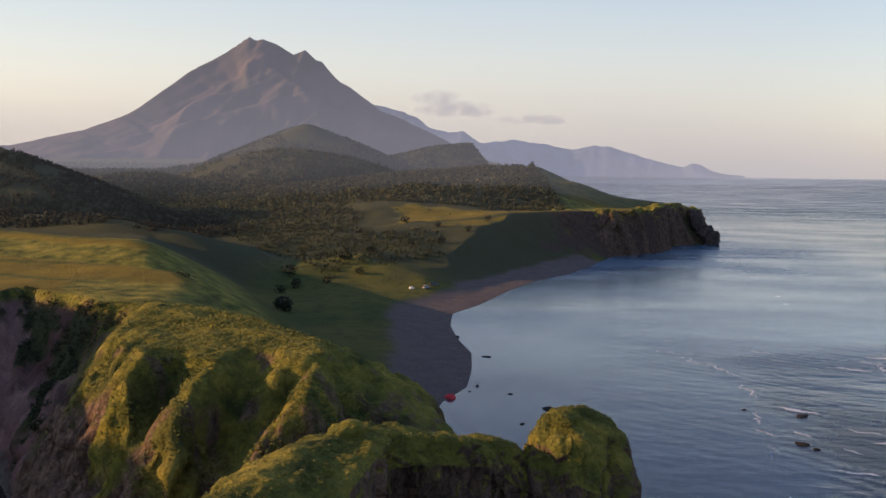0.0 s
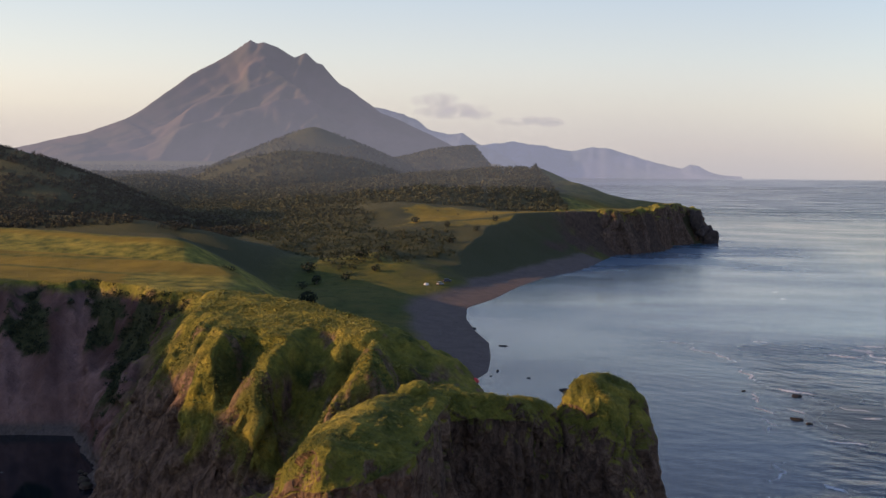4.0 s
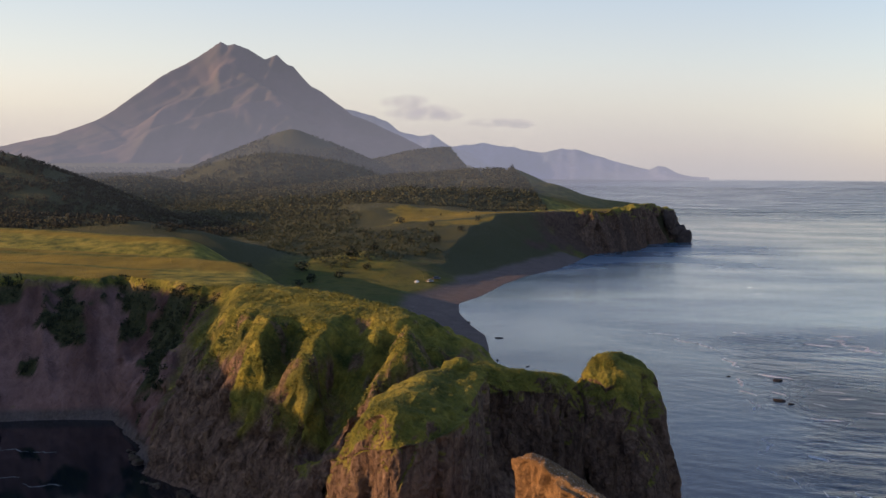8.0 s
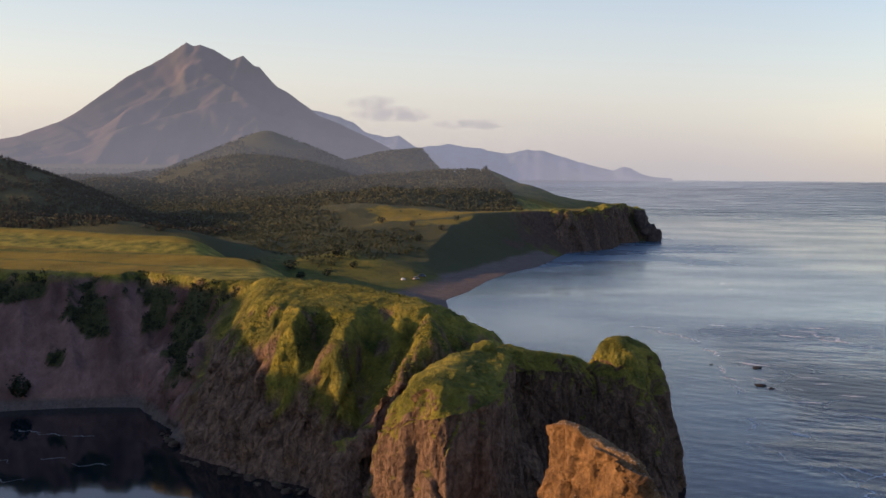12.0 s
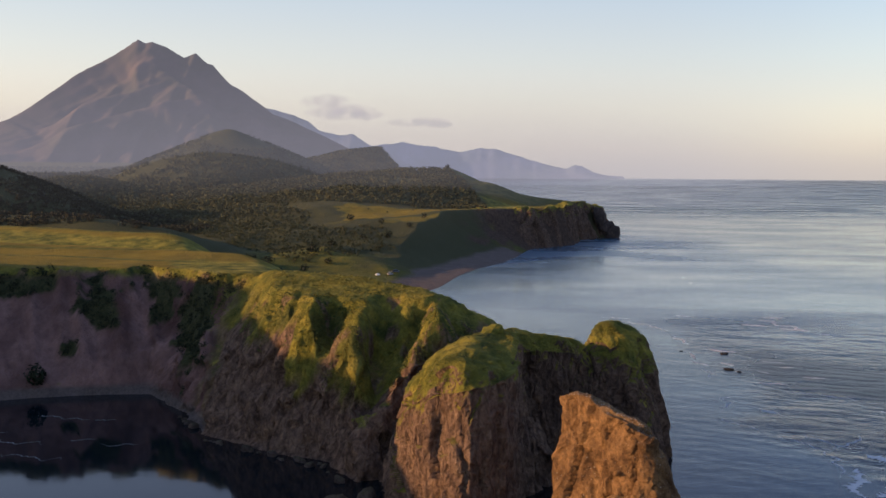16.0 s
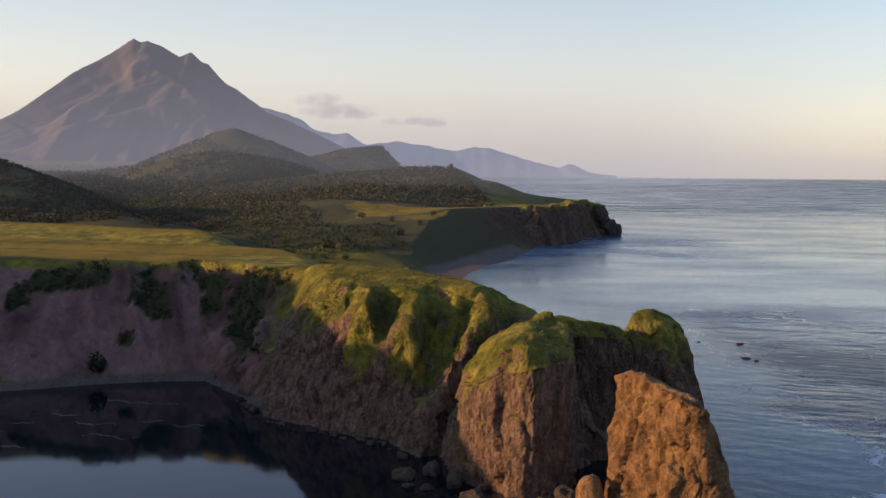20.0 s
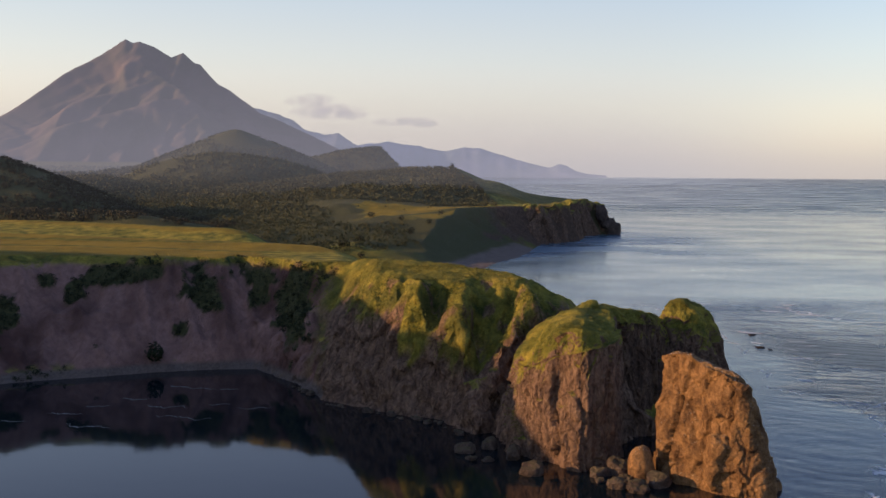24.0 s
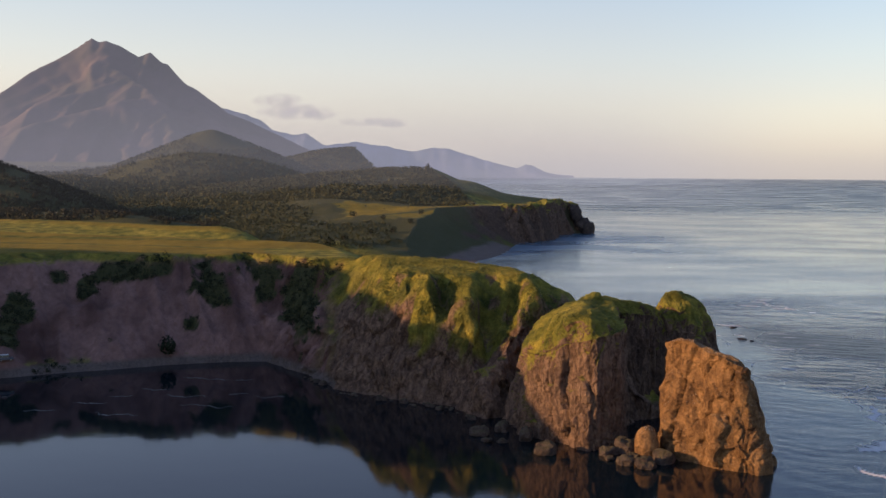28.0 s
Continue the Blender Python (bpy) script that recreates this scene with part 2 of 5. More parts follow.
def land_height(x, y):
    d, steep = shore(x, y)
    wild = np.clip((steep - 0.3) / 1.2, 0, 1)
    u, v = x * 0.65 - y * 0.76, x * 0.76 + y * 0.65
    ribs = ridged(u, v * 0.5, 8.5, 3, 11) * 1.5 + fbm(u, v * 0.6, 3.2, 2, 15) * 0.55
    home = np.clip((1010 - y) / 20, 0, 1)
    tip = np.clip((x - 10) / 4, 0, 1) * home
    rough = fbm(x, y, 22, 3, 3) * 2.0 * (1 - 0.7 * tip) + (ribs * (1 - 0.4 * tip) + fbm(x, y, 2.6, 2, 21) * 0.3) * home + ridged(x, y, 20, 3, 23) * 4.5 * (1 - home) * np.clip(steep - 1.3, 0, 1)
    d = d + wild * rough * np.clip(1 - np.abs(d - 6) / 30, 0, 1)
    # run-off gullies in the clay slope of the bay
    u, v = x * 0.92 + y * 0.38, y * 0.92 - x * 0.38
    clay_face = np.clip((-x - 60) / 12, 0, 1) * home * np.clip(d / 6, 0, 1) * np.clip((62 - d) / 20, 0, 1)
    d = d + clay_face * (ridged(u, v * 0.22, 17, 3, 25) * 6.5 + ridged(u, v * 0.35, 6.5, 3, 29) * 4.0 + fbm(x, y, 3.2, 2, 33) * 0.9 + fbm(x, y, 30, 2, 31) * 3.0)
    top = 3.2 + 0.02 * np.clip(x * -1 - 20, 0, 80) + 0.035 * np.clip(y - 1330, 0, 3000) + fbm(x, y, 60, 3, 41) * 0.5
    plain = 33.4 + np.clip(-x - 150, 0, 300) * 0.014 - np.clip(y - 1105, 0, 200) * 0.055 + fbm(x, y, 55, 3, 51) * 0.6
    plain = plain + 1.9 * np.exp(-((along(x, y, RISE_NEAR)[0] / 13) ** 2)) + 2.6 * np.exp(-((along(x, y, RISE_FAR)[0] / 13) ** 2)) + 0.25 * fbm(x, y, 7, 2, 57)
    hollow, (deep,) = along(x, y, [(-66, 1012, 10), (-110, 1030, 8), (-150, 1040, 5), (-200, 1047, 2.6), (-260, 1052, 1.2), (-330, 1056, 0.5)])
    plain = plain - deep * np.exp(-((hollow / 17) ** 2))
    top = smax(top, plain - 0.62 * (np.sqrt(polygon_distance(x, y, PLATEAU) ** 2 + 196) - 14), 3)
    top = smax(top, 33.0 + 0.065 * np.clip(y - 870, 0, 40) + fbm(x, y, 14, 3, 59) * 0.5 - 1.45 * polygon_distance(x, y, CAPE_TOP), 1.2)
    top = smax(top, 33 + fbm(x, y, 60, 2, 61) * 0.8 + 0.09 * np.clip(x + 23, -120, 0) - 0.28 * polygon_distance(x, y, HEADLAND), 4)
    for line, slope, soft, *east in CRESTS:
        wide = np.where(x > line[-1][0], line[-1][0] + (x - line[-1][0]) * east[0], x) if east else x
        h, q = crest(wide, y, line, slope, soft)
        far = line[0][1] > 1200
        lift = fbm(x, y, 110, 4, 71) * np.clip(q / 90, 0.03, 1) * 8 if far else 0
        top = smax(top, h + lift, 3 if far else 1.6)
    wx, wy = x + fbm(x, y, 8, 3, 63) * 1.5, y + fbm(x, y, 8, 3, 67) * 1.2
    for line, west, east, soft in SPURS:
        top = smax(top, spur(wx, wy, line, west, east, soft), 0.7)
    top = top - 7 * np.exp(-((along(x, y, [(31.5, 846), (32.5, 857), (31, 868)])[0] / 1.5) ** 2))
    top = top - 15 * np.exp(-((along(x, y, [(-15, 830), (-11, 838), (-6, 846), (0, 855)])[0] / 3.8) ** 2))
    top = top - 17 * np.exp(-((along(x + fbm(x, y, 7, 2, 77) * 3.2, y + fbm(x, y, 6, 2, 79) * 2, [(10, 864), (16, 862), (25, 865), (32, 871)])[0] / 5.0) ** 2))
    for gully, depth, wide in (
        ([(-28, 874), (-27.2, 864), (-27.5, 852)], 4.5, 2.6), ([(-14.5, 874), (-15, 862), (-17.5, 850)], 5.0, 3.4), ([(-45, 884), (-44.5, 876), (-46, 866)], 3.5, 2.2),
        ([(-8, 872), (-9, 862), (-11, 852)], 3.0, 2.0), ([(-37.5, 880), (-38, 874), (-41, 869)], 1.6, 1.6), ([(-51, 894), (-50, 884), (-51, 872)], 3.5, 2.2), ([(-61, 908), (-60, 898), (-58, 886)], 4, 2.6),
    ):
        top = top - depth * np.exp(-((along(wx, wy, gully)[0] / wide) ** 2))
    bumps = ridged(x, y, 7, 4, 81) * 1.1 + fbm(x, y, 3.4, 3, 91) * 1.1 + ridged(x, y, 1.9, 2, 95) * 0.6
    near = np.clip((1 - np.abs(y - 870) / 70) * 2, 0, 1) * np.clip((x + 78) / 15, 0, 1)
    bumps = bumps * (0.3 + 0.7 * smooth01(polygon_distance(x, y, CAPE_TOP), 0, 4))
    top = top + bumps * near * (1 - 0.45 * smooth01(x, 4, 14))
    cliff = steep * d * (1 + 0.12 * fbm(x, y, 14, 2, 101)) + 0.006 * np.clip(d - 14, 0, 400) ** 2 * np.clip((y - 980) / 60, 0, 1)
    z = smin(top, cliff, np.where((x < -66) & (y < 1000), 0.8, 1.0 + 1.2 * wild))
    return np.where(d < 0, np.maximum(0.5 * d, -5), z), d, steep, top


def bay_scrub(x, z):
    """Where dark scrub clings to the clay cliff, by place along it and height."""
    best = np.zeros(x.shape)
    for cx, cz, rx, rz in ((-138, 28, 12, 4), (-127, 30, 9, 4), (-150, 22, 4, 5), (-107, 20.5, 6, 5), (-94, 28, 6, 6), (-90, 21, 4, 5), (-77, 21, 8, 10), (-75, 28, 7, 6), (-168, 17, 5, 9), (-160, 26, 4, 4), (-112, 12, 3, 3)):
        best = np.maximum(best, np.exp(-(((x - cx + 0.25 * (z - cz)) / rx) ** 2) - ((z - cz) / rz) ** 2))
    return best


def spaced(*stretches):
    """Grid lines through stretches (start, end, step)."""
    out = []
    for a, b, step in stretches:
        out.append(np.linspace(a, b, max(2, int(round((b - a) / step))), endpoint=False))
    return np.concatenate(out + [[stretches[-1][1]]])


def sheet_mesh(name, co, keep=None, smooth=True):
    """A mesh from a grid of points (rows, columns, 3)."""
    rows, cols = co.shape[:2]
    i = np.arange(rows * cols).reshape(rows, cols)
    quads = np.stack([i[:-1, :-1], i[:-1, 1:], i[1:, 1:], i[1:, :-1]], -1).reshape(-1, 4)
    if keep is not None:
        quads = quads[keep.ravel()[quads].any(1)]
    used = np.unique(quads)
    back = np.full(rows * cols, -1)
    back[used] = np.arange(len(used))
    me = bpy.data.meshes.new(name)
    me.vertices.add(len(used))
    me.vertices.foreach_set("co", co.reshape(-1, 3)[used].astype(np.float32).ravel())
    me.loops.add(quads.size)
    me.loops.foreach_set("vertex_index", back[quads].astype(np.int32).ravel())
    me.polygons.add(len(quads))
    me.polygons.foreach_set("loop_start", np.arange(0, quads.size, 4, dtype=np.int32))
    me.polygons.foreach_set("use_smooth", np.full(len(quads), smooth))
    me.update(calc_edges=True)
    return me, used


def attribute(me, name, values):
    a = me.attributes.new(name, "FLOAT", "POINT")
    a.data.foreach_set("value", np.asarray(values, np.float32))


# ---- materials ----
def material(name):
    m = bpy.data.materials.new(name)
    m.use_nodes = True
    return m, m.node_tree, m.node_tree.nodes["Principled BSDF"]


def node(tree, kind, **inputs):
    n = tree.nodes.new(kind)
    for key, value in inputs.items():
        n.inputs[key.replace("_", " ")].default_value = value
    return n


def noise_node(tree, scale, detail=6, rough=0.6, source=None):
    n = node(tree, "ShaderNodeTexNoise", Scale=scale, Detail=detail, Roughness=rough)
    if source is None:
        source = tree.nodes.new("ShaderNodeNewGeometry").outputs["Position"]
    tree.links.new(source, n.inputs["Vector"])
    return n.outputs["Fac"]


def ramp(tree, source, stops):
    n = tree.nodes.new("ShaderNodeValToRGB")
    els = n.color_ramp.elements
    while len(els) < len(stops):
        els.new(0.5)
    for e, (at, color) in zip(els, stops):
        e.position = at
        e.color = (*color, 1) if isinstance(color, tuple) else (color, color, color, 1)
    tree.links.new(source, n.inputs["Fac"])
    return n.outputs["Color"]


def mix(tree, fac, a, b, kind="MIX"):
    n = tree.nodes.new("ShaderNodeMix")
    n.data_type, n.blend_type = "RGBA", kind
    for value, slot in ((fac, 0), (a, 6), (b, 7)):
        if isinstance(value, (int, float)):
            n.inputs[slot].default_value = value if slot == 0 else (value, value, value, 1)
        elif isinstance(value, tuple):
            n.inputs[slot].default_value = (*value, 1)
        else:
            tree.links.new(value, n.inputs[slot])
    return n.outputs[2]


def maths(tree, op, a, b=0.0, clamp=False):
    n = tree.nodes.new("ShaderNodeMath")
    n.operation, n.use_clamp = op, clamp
    for value, slot in ((a, 0), (b, 1)):
        if isinstance(value, (int, float)):
            n.inputs[slot].default_value = value
        else:
            tree.links.new(value, n.inputs[slot])
    return n.outputs[0]


def bump(tree, shader, height, distance, strength=1.0):
    n = node(tree, "ShaderNodeBump", Strength=strength, Distance=distance)
    tree.links.new(height, n.inputs["Height"])
    tree.links.new(n.outputs[0], shader.inputs["Normal"])


def attr(tree, name):
    n = tree.nodes.new("ShaderNodeAttribute")
    n.attribute_name = name
    return n.outputs["Fac"]


def ground_material():
    m, t, p = material("coast_ground")
    pos = t.nodes.new("ShaderNodeNewGeometry").outputs["Position"]
    fine, mid, wide = noise_node(t, 1.3, 8, 0.65), noise_node(t, 0.17, 6), noise_node(t, 0.03, 5)
    # bedding and run-off streaks of the cliffs: noise drawn out along and down the face
    bed = t.nodes.new("ShaderNodeMapping")
    bed.inputs["Scale"].default_value = (0.9, 0.9, 0.5)
    t.links.new(pos, bed.inputs["Vector"])
    streak = noise_node(t, 0.55, 7, 0.65, bed.outputs[0])
    # joints of the rock: a warped net, drawn out upwards
    net = t.nodes.new("ShaderNodeTexVoronoi")
    net.feature = "DISTANCE_TO_EDGE"
    net.inputs["Scale"].default_value = 0.42
    warp = t.nodes.new("ShaderNodeMapping")
    warp.inputs["Scale"].default_value = (1.0, 1.0, 0.45)
    wobble = t.nodes.new("ShaderNodeTexNoise")
    wobble.inputs["Scale"].default_value = 0.5
    t.links.new(pos, wobble.inputs["Vector"])
    t.links.new(mix(t, 1.0, pos, mix(t, 1.0, wobble.outputs["Color"], (3.0, 3.0, 3.0), "MULTIPLY"), "ADD"), warp.inputs["Vector"])
    t.links.new(warp.outputs[0], net.inputs["Vector"])
    joints = ramp(t, net.outputs["Distance"], [(0.0, 0.25), (0.16, 1.0)])
    grass = ramp(t, mid, [(0.3, (0.075, 0.10, 0.026)), (0.5, (0.29, 0.27, 0.05)), (0.7, (0.56, 0.45, 0.085))])
    grass = mix(t, 0.6, grass, ramp(t, fine, [(0.32, 0.45), (0.6, 1.0)]), "MULTIPLY")
    field = ramp(t, wide, [(0.35, (0.22, 0.172, 0.026)), (0.6, (0.35, 0.255, 0.036))])
    field = mix(t, 0.5, field, ramp(t, mid, [(0.35, 0.55), (0.6, 1.0)]), "MULTIPLY")
    meadow = ramp(t, wide, [(0.35, (0.10, 0.13, 0.026)), (0.65, (0.19, 0.178, 0.042))])
    meadow = mix(t, 0.6, meadow, ramp(t, fine, [(0.3, 0.5), (0.65, 1.0)]), "MULTIPLY")
    meadow = mix(t, 0.7, meadow, ramp(t, mid, [(0.35, (0.55, 0.6, 0.5)), (0.5, (1.0, 1.0, 1.0)), (0.68, (1.3, 1.05, 0.9))]), "MULTIPLY")
    rock = ramp(t, streak, [(0.3, (0.15, 0.096, 0.074)), (0.5, (0.33, 0.21, 0.15)), (0.7, (0.49, 0.32, 0.215))])
    rock = mix(t, 0.7, rock, ramp(t, fine, [(0.3, 0.35), (0.62, 1.0)]), "MULTIPLY")
    clay = ramp(t, streak, [(0.3, (0.19, 0.105, 0.09)), (0.5, (0.36, 0.205, 0.178)), (0.72, (0.52, 0.315, 0.27))])
    rock = mix(t, 0.45, rock, joints, "MULTIPLY")
    clay = mix(t, attr(t, "scree"), (0.14, 0.072, 0.062), mix(t, 0.45, clay, (0.47, 0.275, 0.235)))
    clay = mix(t, 0.5, clay, ramp(t, mid, [(0.35, 0.55), (0.6, 1.0)]), "MULTIPLY")
    shingle = ramp(t, fine, [(0.3, (0.16, 0.125, 0.112)), (0.7, (0.27, 0.215, 0.19))])
    shingle = mix(t, 0.4, shingle, ramp(t, mid, [(0.4, 0.6), (0.6, 1.0)]), "MULTIPLY")
    wood = ramp(t, fine, [(0.3, (0.055, 0.066, 0.03)), (0.7, (0.12, 0.115, 0.05))])
    # shade of the headland, wall and dome cliffs, put into the rock colour
    rock = mix(t, attr(t, "shade_tone"), rock, mix(t, 0.6, rock, (0.035, 0.026, 0.024)))
    c = mix(t, attr(t, "field"), grass, field)
    c = mix(t, attr(t, "meadow"), c, meadow)
    c = mix(t, attr(t, "wood"), c, wood)
    c = mix(t, attr(t, "rock"), c, rock)
    c = mix(t, attr(t, "clay"), c, clay)
    c = mix(t, attr(t, "scrub"), c, wood)
    c = mix(t, attr(t, "beach"), c, shingle)
    c = mix(t, 1.0, c, 0.73, "MULTIPLY")
    t.links.new(c, p.inputs["Base Color"])
    p.inputs["Roughness"].default_value = 0.95
    p.inputs["Specular IOR Level"].default_value = 0.15
    relief = maths(t, "ADD", maths(t, "ADD", fine, streak), maths(t, "MULTIPLY", maths(t, "MULTIPLY", joints, attr(t, "rock")), 0.35))
    bump(t, p, relief, 1.3, 1.0)
    return m


def rock_material(name, dark, light, moss=0.0, chalky=0.0):
    """Weathered rock; moss: how much of its upper side is overgrown; chalky: how much of it is specked white."""
    m, t, p = material(name)
    geo = t.nodes.new("ShaderNodeNewGeometry")
    fine, mid = noise_node(t, 1.5, 8, 0.68), noise_node(t, 0.28, 7, 0.62)
    half = tuple((a + b) / 2 for a, b in zip(dark, light))
    c = ramp(t, mid, [(0.3, dark), (0.5, half), (0.68, light)])
    c = mix(t, 0.75, c, ramp(t, fine, [(0.32, 0.35), (0.6, 1.0)]), "MULTIPLY")
    pits = t.nodes.new("ShaderNodeTexVoronoi")
    pits.inputs["Scale"].default_value = 1.1
    t.links.new(geo.outputs["Position"], pits.inputs["Vector"])
    c = mix(t, 0.7, c, ramp(t, maths(t, "ADD", pits.outputs["Distance"], maths(t, "MULTIPLY", mid, 0.5)), [(0.3, 0.3), (0.46, 1.0)]), "MULTIPLY")
    if moss:
        up = t.nodes.new("ShaderNodeSeparateXYZ")
        t.links.new(geo.outputs["Normal"], up.inputs[0])
        k = maths(t, "ADD", up.outputs["Z"], maths(t, "MULTIPLY", maths(t, "SUBTRACT", mid, 0.5), 1.6))
        c = mix(t, maths(t, "MULTIPLY", ramp(t, k, [(0.55, 0.0), (0.85, 1.0)]), moss), c, (0.075, 0.08, 0.016))
    if chalky:
        top = t.nodes.new("ShaderNodeSeparateXYZ")
        t.links.new(geo.outputs["Normal"], top.inputs[0])
        speck = ramp(t, maths(t, "ADD", noise_node(t, 3.2, 3, 0.5), maths(t, "MULTIPLY", top.outputs["Z"], 0.16)), [(0.70, 0.0), (0.78, 1.0)])
        c = mix(t, maths(t, "MULTIPLY", speck, chalky), c, (0.66, 0.62, 0.55))
    t.links.new(c, p.inputs["Base Color"])
    p.inputs["Roughness"].default_value = 0.93
    p.inputs["Specular IOR Level"].default_value = 0.2
    bump(t, p, maths(t, "ADD", fine, mid), 1.1, 1.0)
    return m


def leaf_material(name, dark, light, rough=0.8):
    """Foliage whose tone differs from clump to clump."""
    m, t, p = material(name)
    c = ramp(t, attr(t, "tone"), [(0.0, dark), (1.0, light)])
    c = mix(t, 0.6, c, ramp(t, noise_node(t, 2.0, 4), [(0.35, 0.55), (0.65, 1.0)]), "MULTIPLY")
    c = mix(t, 1.0, c, 0.76, "MULTIPLY")
    t.links.new(c, p.inputs["Base Color"])
    p.inputs["Roughness"].default_value = rough
    p.inputs["Specular IOR Level"].default_value = 0.15
    return m


def plain_material(name, color, rough=0.6, metal=0.0, speck=8.0):
    m, t, p = material(name)
    c = mix(t, 0.35, (*color,), ramp(t, noise_node(t, speck, 4), [(0.35, 0.6), (0.65, 1.0)]), "MULTIPLY")
    t.links.new(c, p.inputs["Base Color"])
    p.inputs["Roughness"].default_value, p.inputs["Metallic"].default_value = rough, metal
    return m


def sea_material():
    m, t, p = material("sea_water")
    pos = t.nodes.new("ShaderNodeNewGeometry").outputs["Position"]
    # base colour lightened where the open sea should shine brighter
    t.links.new(mix(t, attr(t, "sea_sheen"), (0.002, 0.007, 0.011), (0.06, 0.118, 0.175)), p.inputs["Base Color"])
    p.inputs["Roughness"].default_value = 0.08
    p.inputs["IOR"].default_value = 1.4

    def drawn_out(sx, sy, turn):
        n = t.nodes.new("ShaderNodeMapping")
        n.inputs["Scale"].default_value = (sx, sy, 1)
        n.inputs["Rotation"].default_value = (0, 0, radians(turn))
        t.links.new(pos, n.inputs["Vector"])
        return n.outputs[0]

    swell = noise_node(t, 1.0, 3, 0.5, drawn_out(0.05, 0.085, -28))
    chop = noise_node(t, 1.0, 5, 0.62, drawn_out(0.24, 0.36, -24))
    ripple = noise_node(t, 1.0, 4, 0.6, drawn_out(0.75, 1.1, 25))
    gusts = ramp(t, noise_node(t, 1.0, 5, 0.6, drawn_out(0.008, 0.017, 6)), [(0.36, 0.15), (0.64, 1.0)])
    waves = maths(t, "ADD", maths(t, "MULTIPLY", chop, 0.42), maths(t, "MULTIPLY", ripple, 0.16))
    train = t.nodes.new("ShaderNodeTexWave")
    train.inputs["Scale"].default_value, train.inputs["Distortion"].default_value = 0.05, 16.0
    train.inputs["Detail"].default_value, train.inputs["Detail Scale"].default_value = 3.0, 0.35
    t.links.new(drawn_out(1.0, 1.0, -58), train.inputs["Vector"])
    waves = maths(t, "ADD", waves, maths(t, "MULTIPLY", train.outputs["Fac"], 0.16))
    h = maths(t, "ADD", swell, maths(t, "MULTIPLY", waves, gusts))
    n = node(t, "ShaderNodeBump", Distance=1.0)
    t.links.new(h, n.inputs["Height"])
    t.links.new(maths(t, "MULTIPLY", attr(t, "lively"), 0.75), n.inputs["Strength"])
    t.links.new(n.outputs[0], p.inputs["Normal"])
    wind = maths(t, "MULTIPLY", maths(t, "MULTIPLY", attr(t, "wind"), maths(t, "ADD", maths(t, "MULTIPLY", gusts, 0.7), 0.35)), 0.17)
    t.links.new(maths(t, "ADD", wind, 0.04), p.inputs["Roughness"])
    return m


def mountain_material(name, dark, light):
    """Bare or scrubby far slopes, streaked down the fall line."""
    m, t, p = material(name)
    pos = t.nodes.new("ShaderNodeNewGeometry").outputs["Position"]
    run = t.nodes.new("ShaderNodeMapping")
    run.inputs["Scale"].default_value = (1.0, 0.25, 0.35)
    t.links.new(pos, run.inputs["Vector"])
    c = ramp(t, noise_node(t, 0.016, 9, 0.7, run.outputs[0]), [(0.35, dark), (0.65, light)])
    c = mix(t, 0.6, c, ramp(t, noise_node(t, 0.006, 6), [(0.38, (0.6, 0.72, 0.62)), (0.6, (1.15, 1.0, 0.98))]), "MULTIPLY")
    t.links.new(c, p.inputs["Base Color"])
    p.inputs["Roughness"].default_value = 1.0
    p.inputs["Specular IOR Level"].default_value = 0.0
    return m


# ---- the land ----
xs = spaced((-2800, -520, 24), (-520, -200, 4.5), (-200, -80, 0.8), (-80, 20, 0.42), (20, 57, 0.9), (57, 150, 1.6), (150, 190, 5))
ys = spaced((700, 785, 5), (785, 835, 0.8), (835, 915, 0.42), (915, 985, 0.8), (985, 1110, 2), (1110, 1400, 5), (1400, 1700, 2.6), (1700, 1760, 5), (1760, 3700, 22))
gx, gy = np.meshgrid(xs, ys)
gz, gd, gs, gt = land_height(gx, gy)
slope = np.hypot(np.gradient(gz, axis=0) / np.gradient(ys)[:, None], np.gradient(gz, axis=1) / np.gradient(xs)[None, :])
land = np.stack([gx, gy, gz], -1)
# overhangs and gullies: steep faces pushed sideways
push = np.clip((slope - 0.8) / 1.5, 0, 1) * (gz > -1)
steep_at = (push > 0.02) & (gy < 985) & (gx > -90)
block_value, joint = np.zeros(gx.shape), np.zeros(gx.shape)
for size, amount in ((5.5, 1.0), (2.2, 0.45)):
    value, gap = cells(gx[steep_at], gy[steep_at], gz[steep_at] * 0.6, size, 130)
    block_value[steep_at] += value * amount
    joint[steep_at] += gap * amount
low = smooth01(27 - gz, 0, 6)
out_x, out_y = -np.gradient(gz, axis=1) / np.gradient(xs)[None, :], -np.gradient(gz, axis=0) / np.gradient(ys)[:, None]
norm = np.hypot(out_x, out_y) + 1e-6
crag = push * low * (block_value * (1.15 + 0.5 * smooth01(gx, -14, -6)) - joint * 0.8)
land[..., 0] += out_x / norm * crag
land[..., 1] += out_y / norm * crag
for n in (0, 1):
    land[..., n] += push * (fbm(gx, gy, 5.0, 4, 120 + n, gz * 0.8) * 0.9 + ridged(gx, gy, 2.2, 2, 140 + n, gz * 0.35) * 0.25)
me, used = sheet_mesh("ground", land, keep=(gz > -2.5))


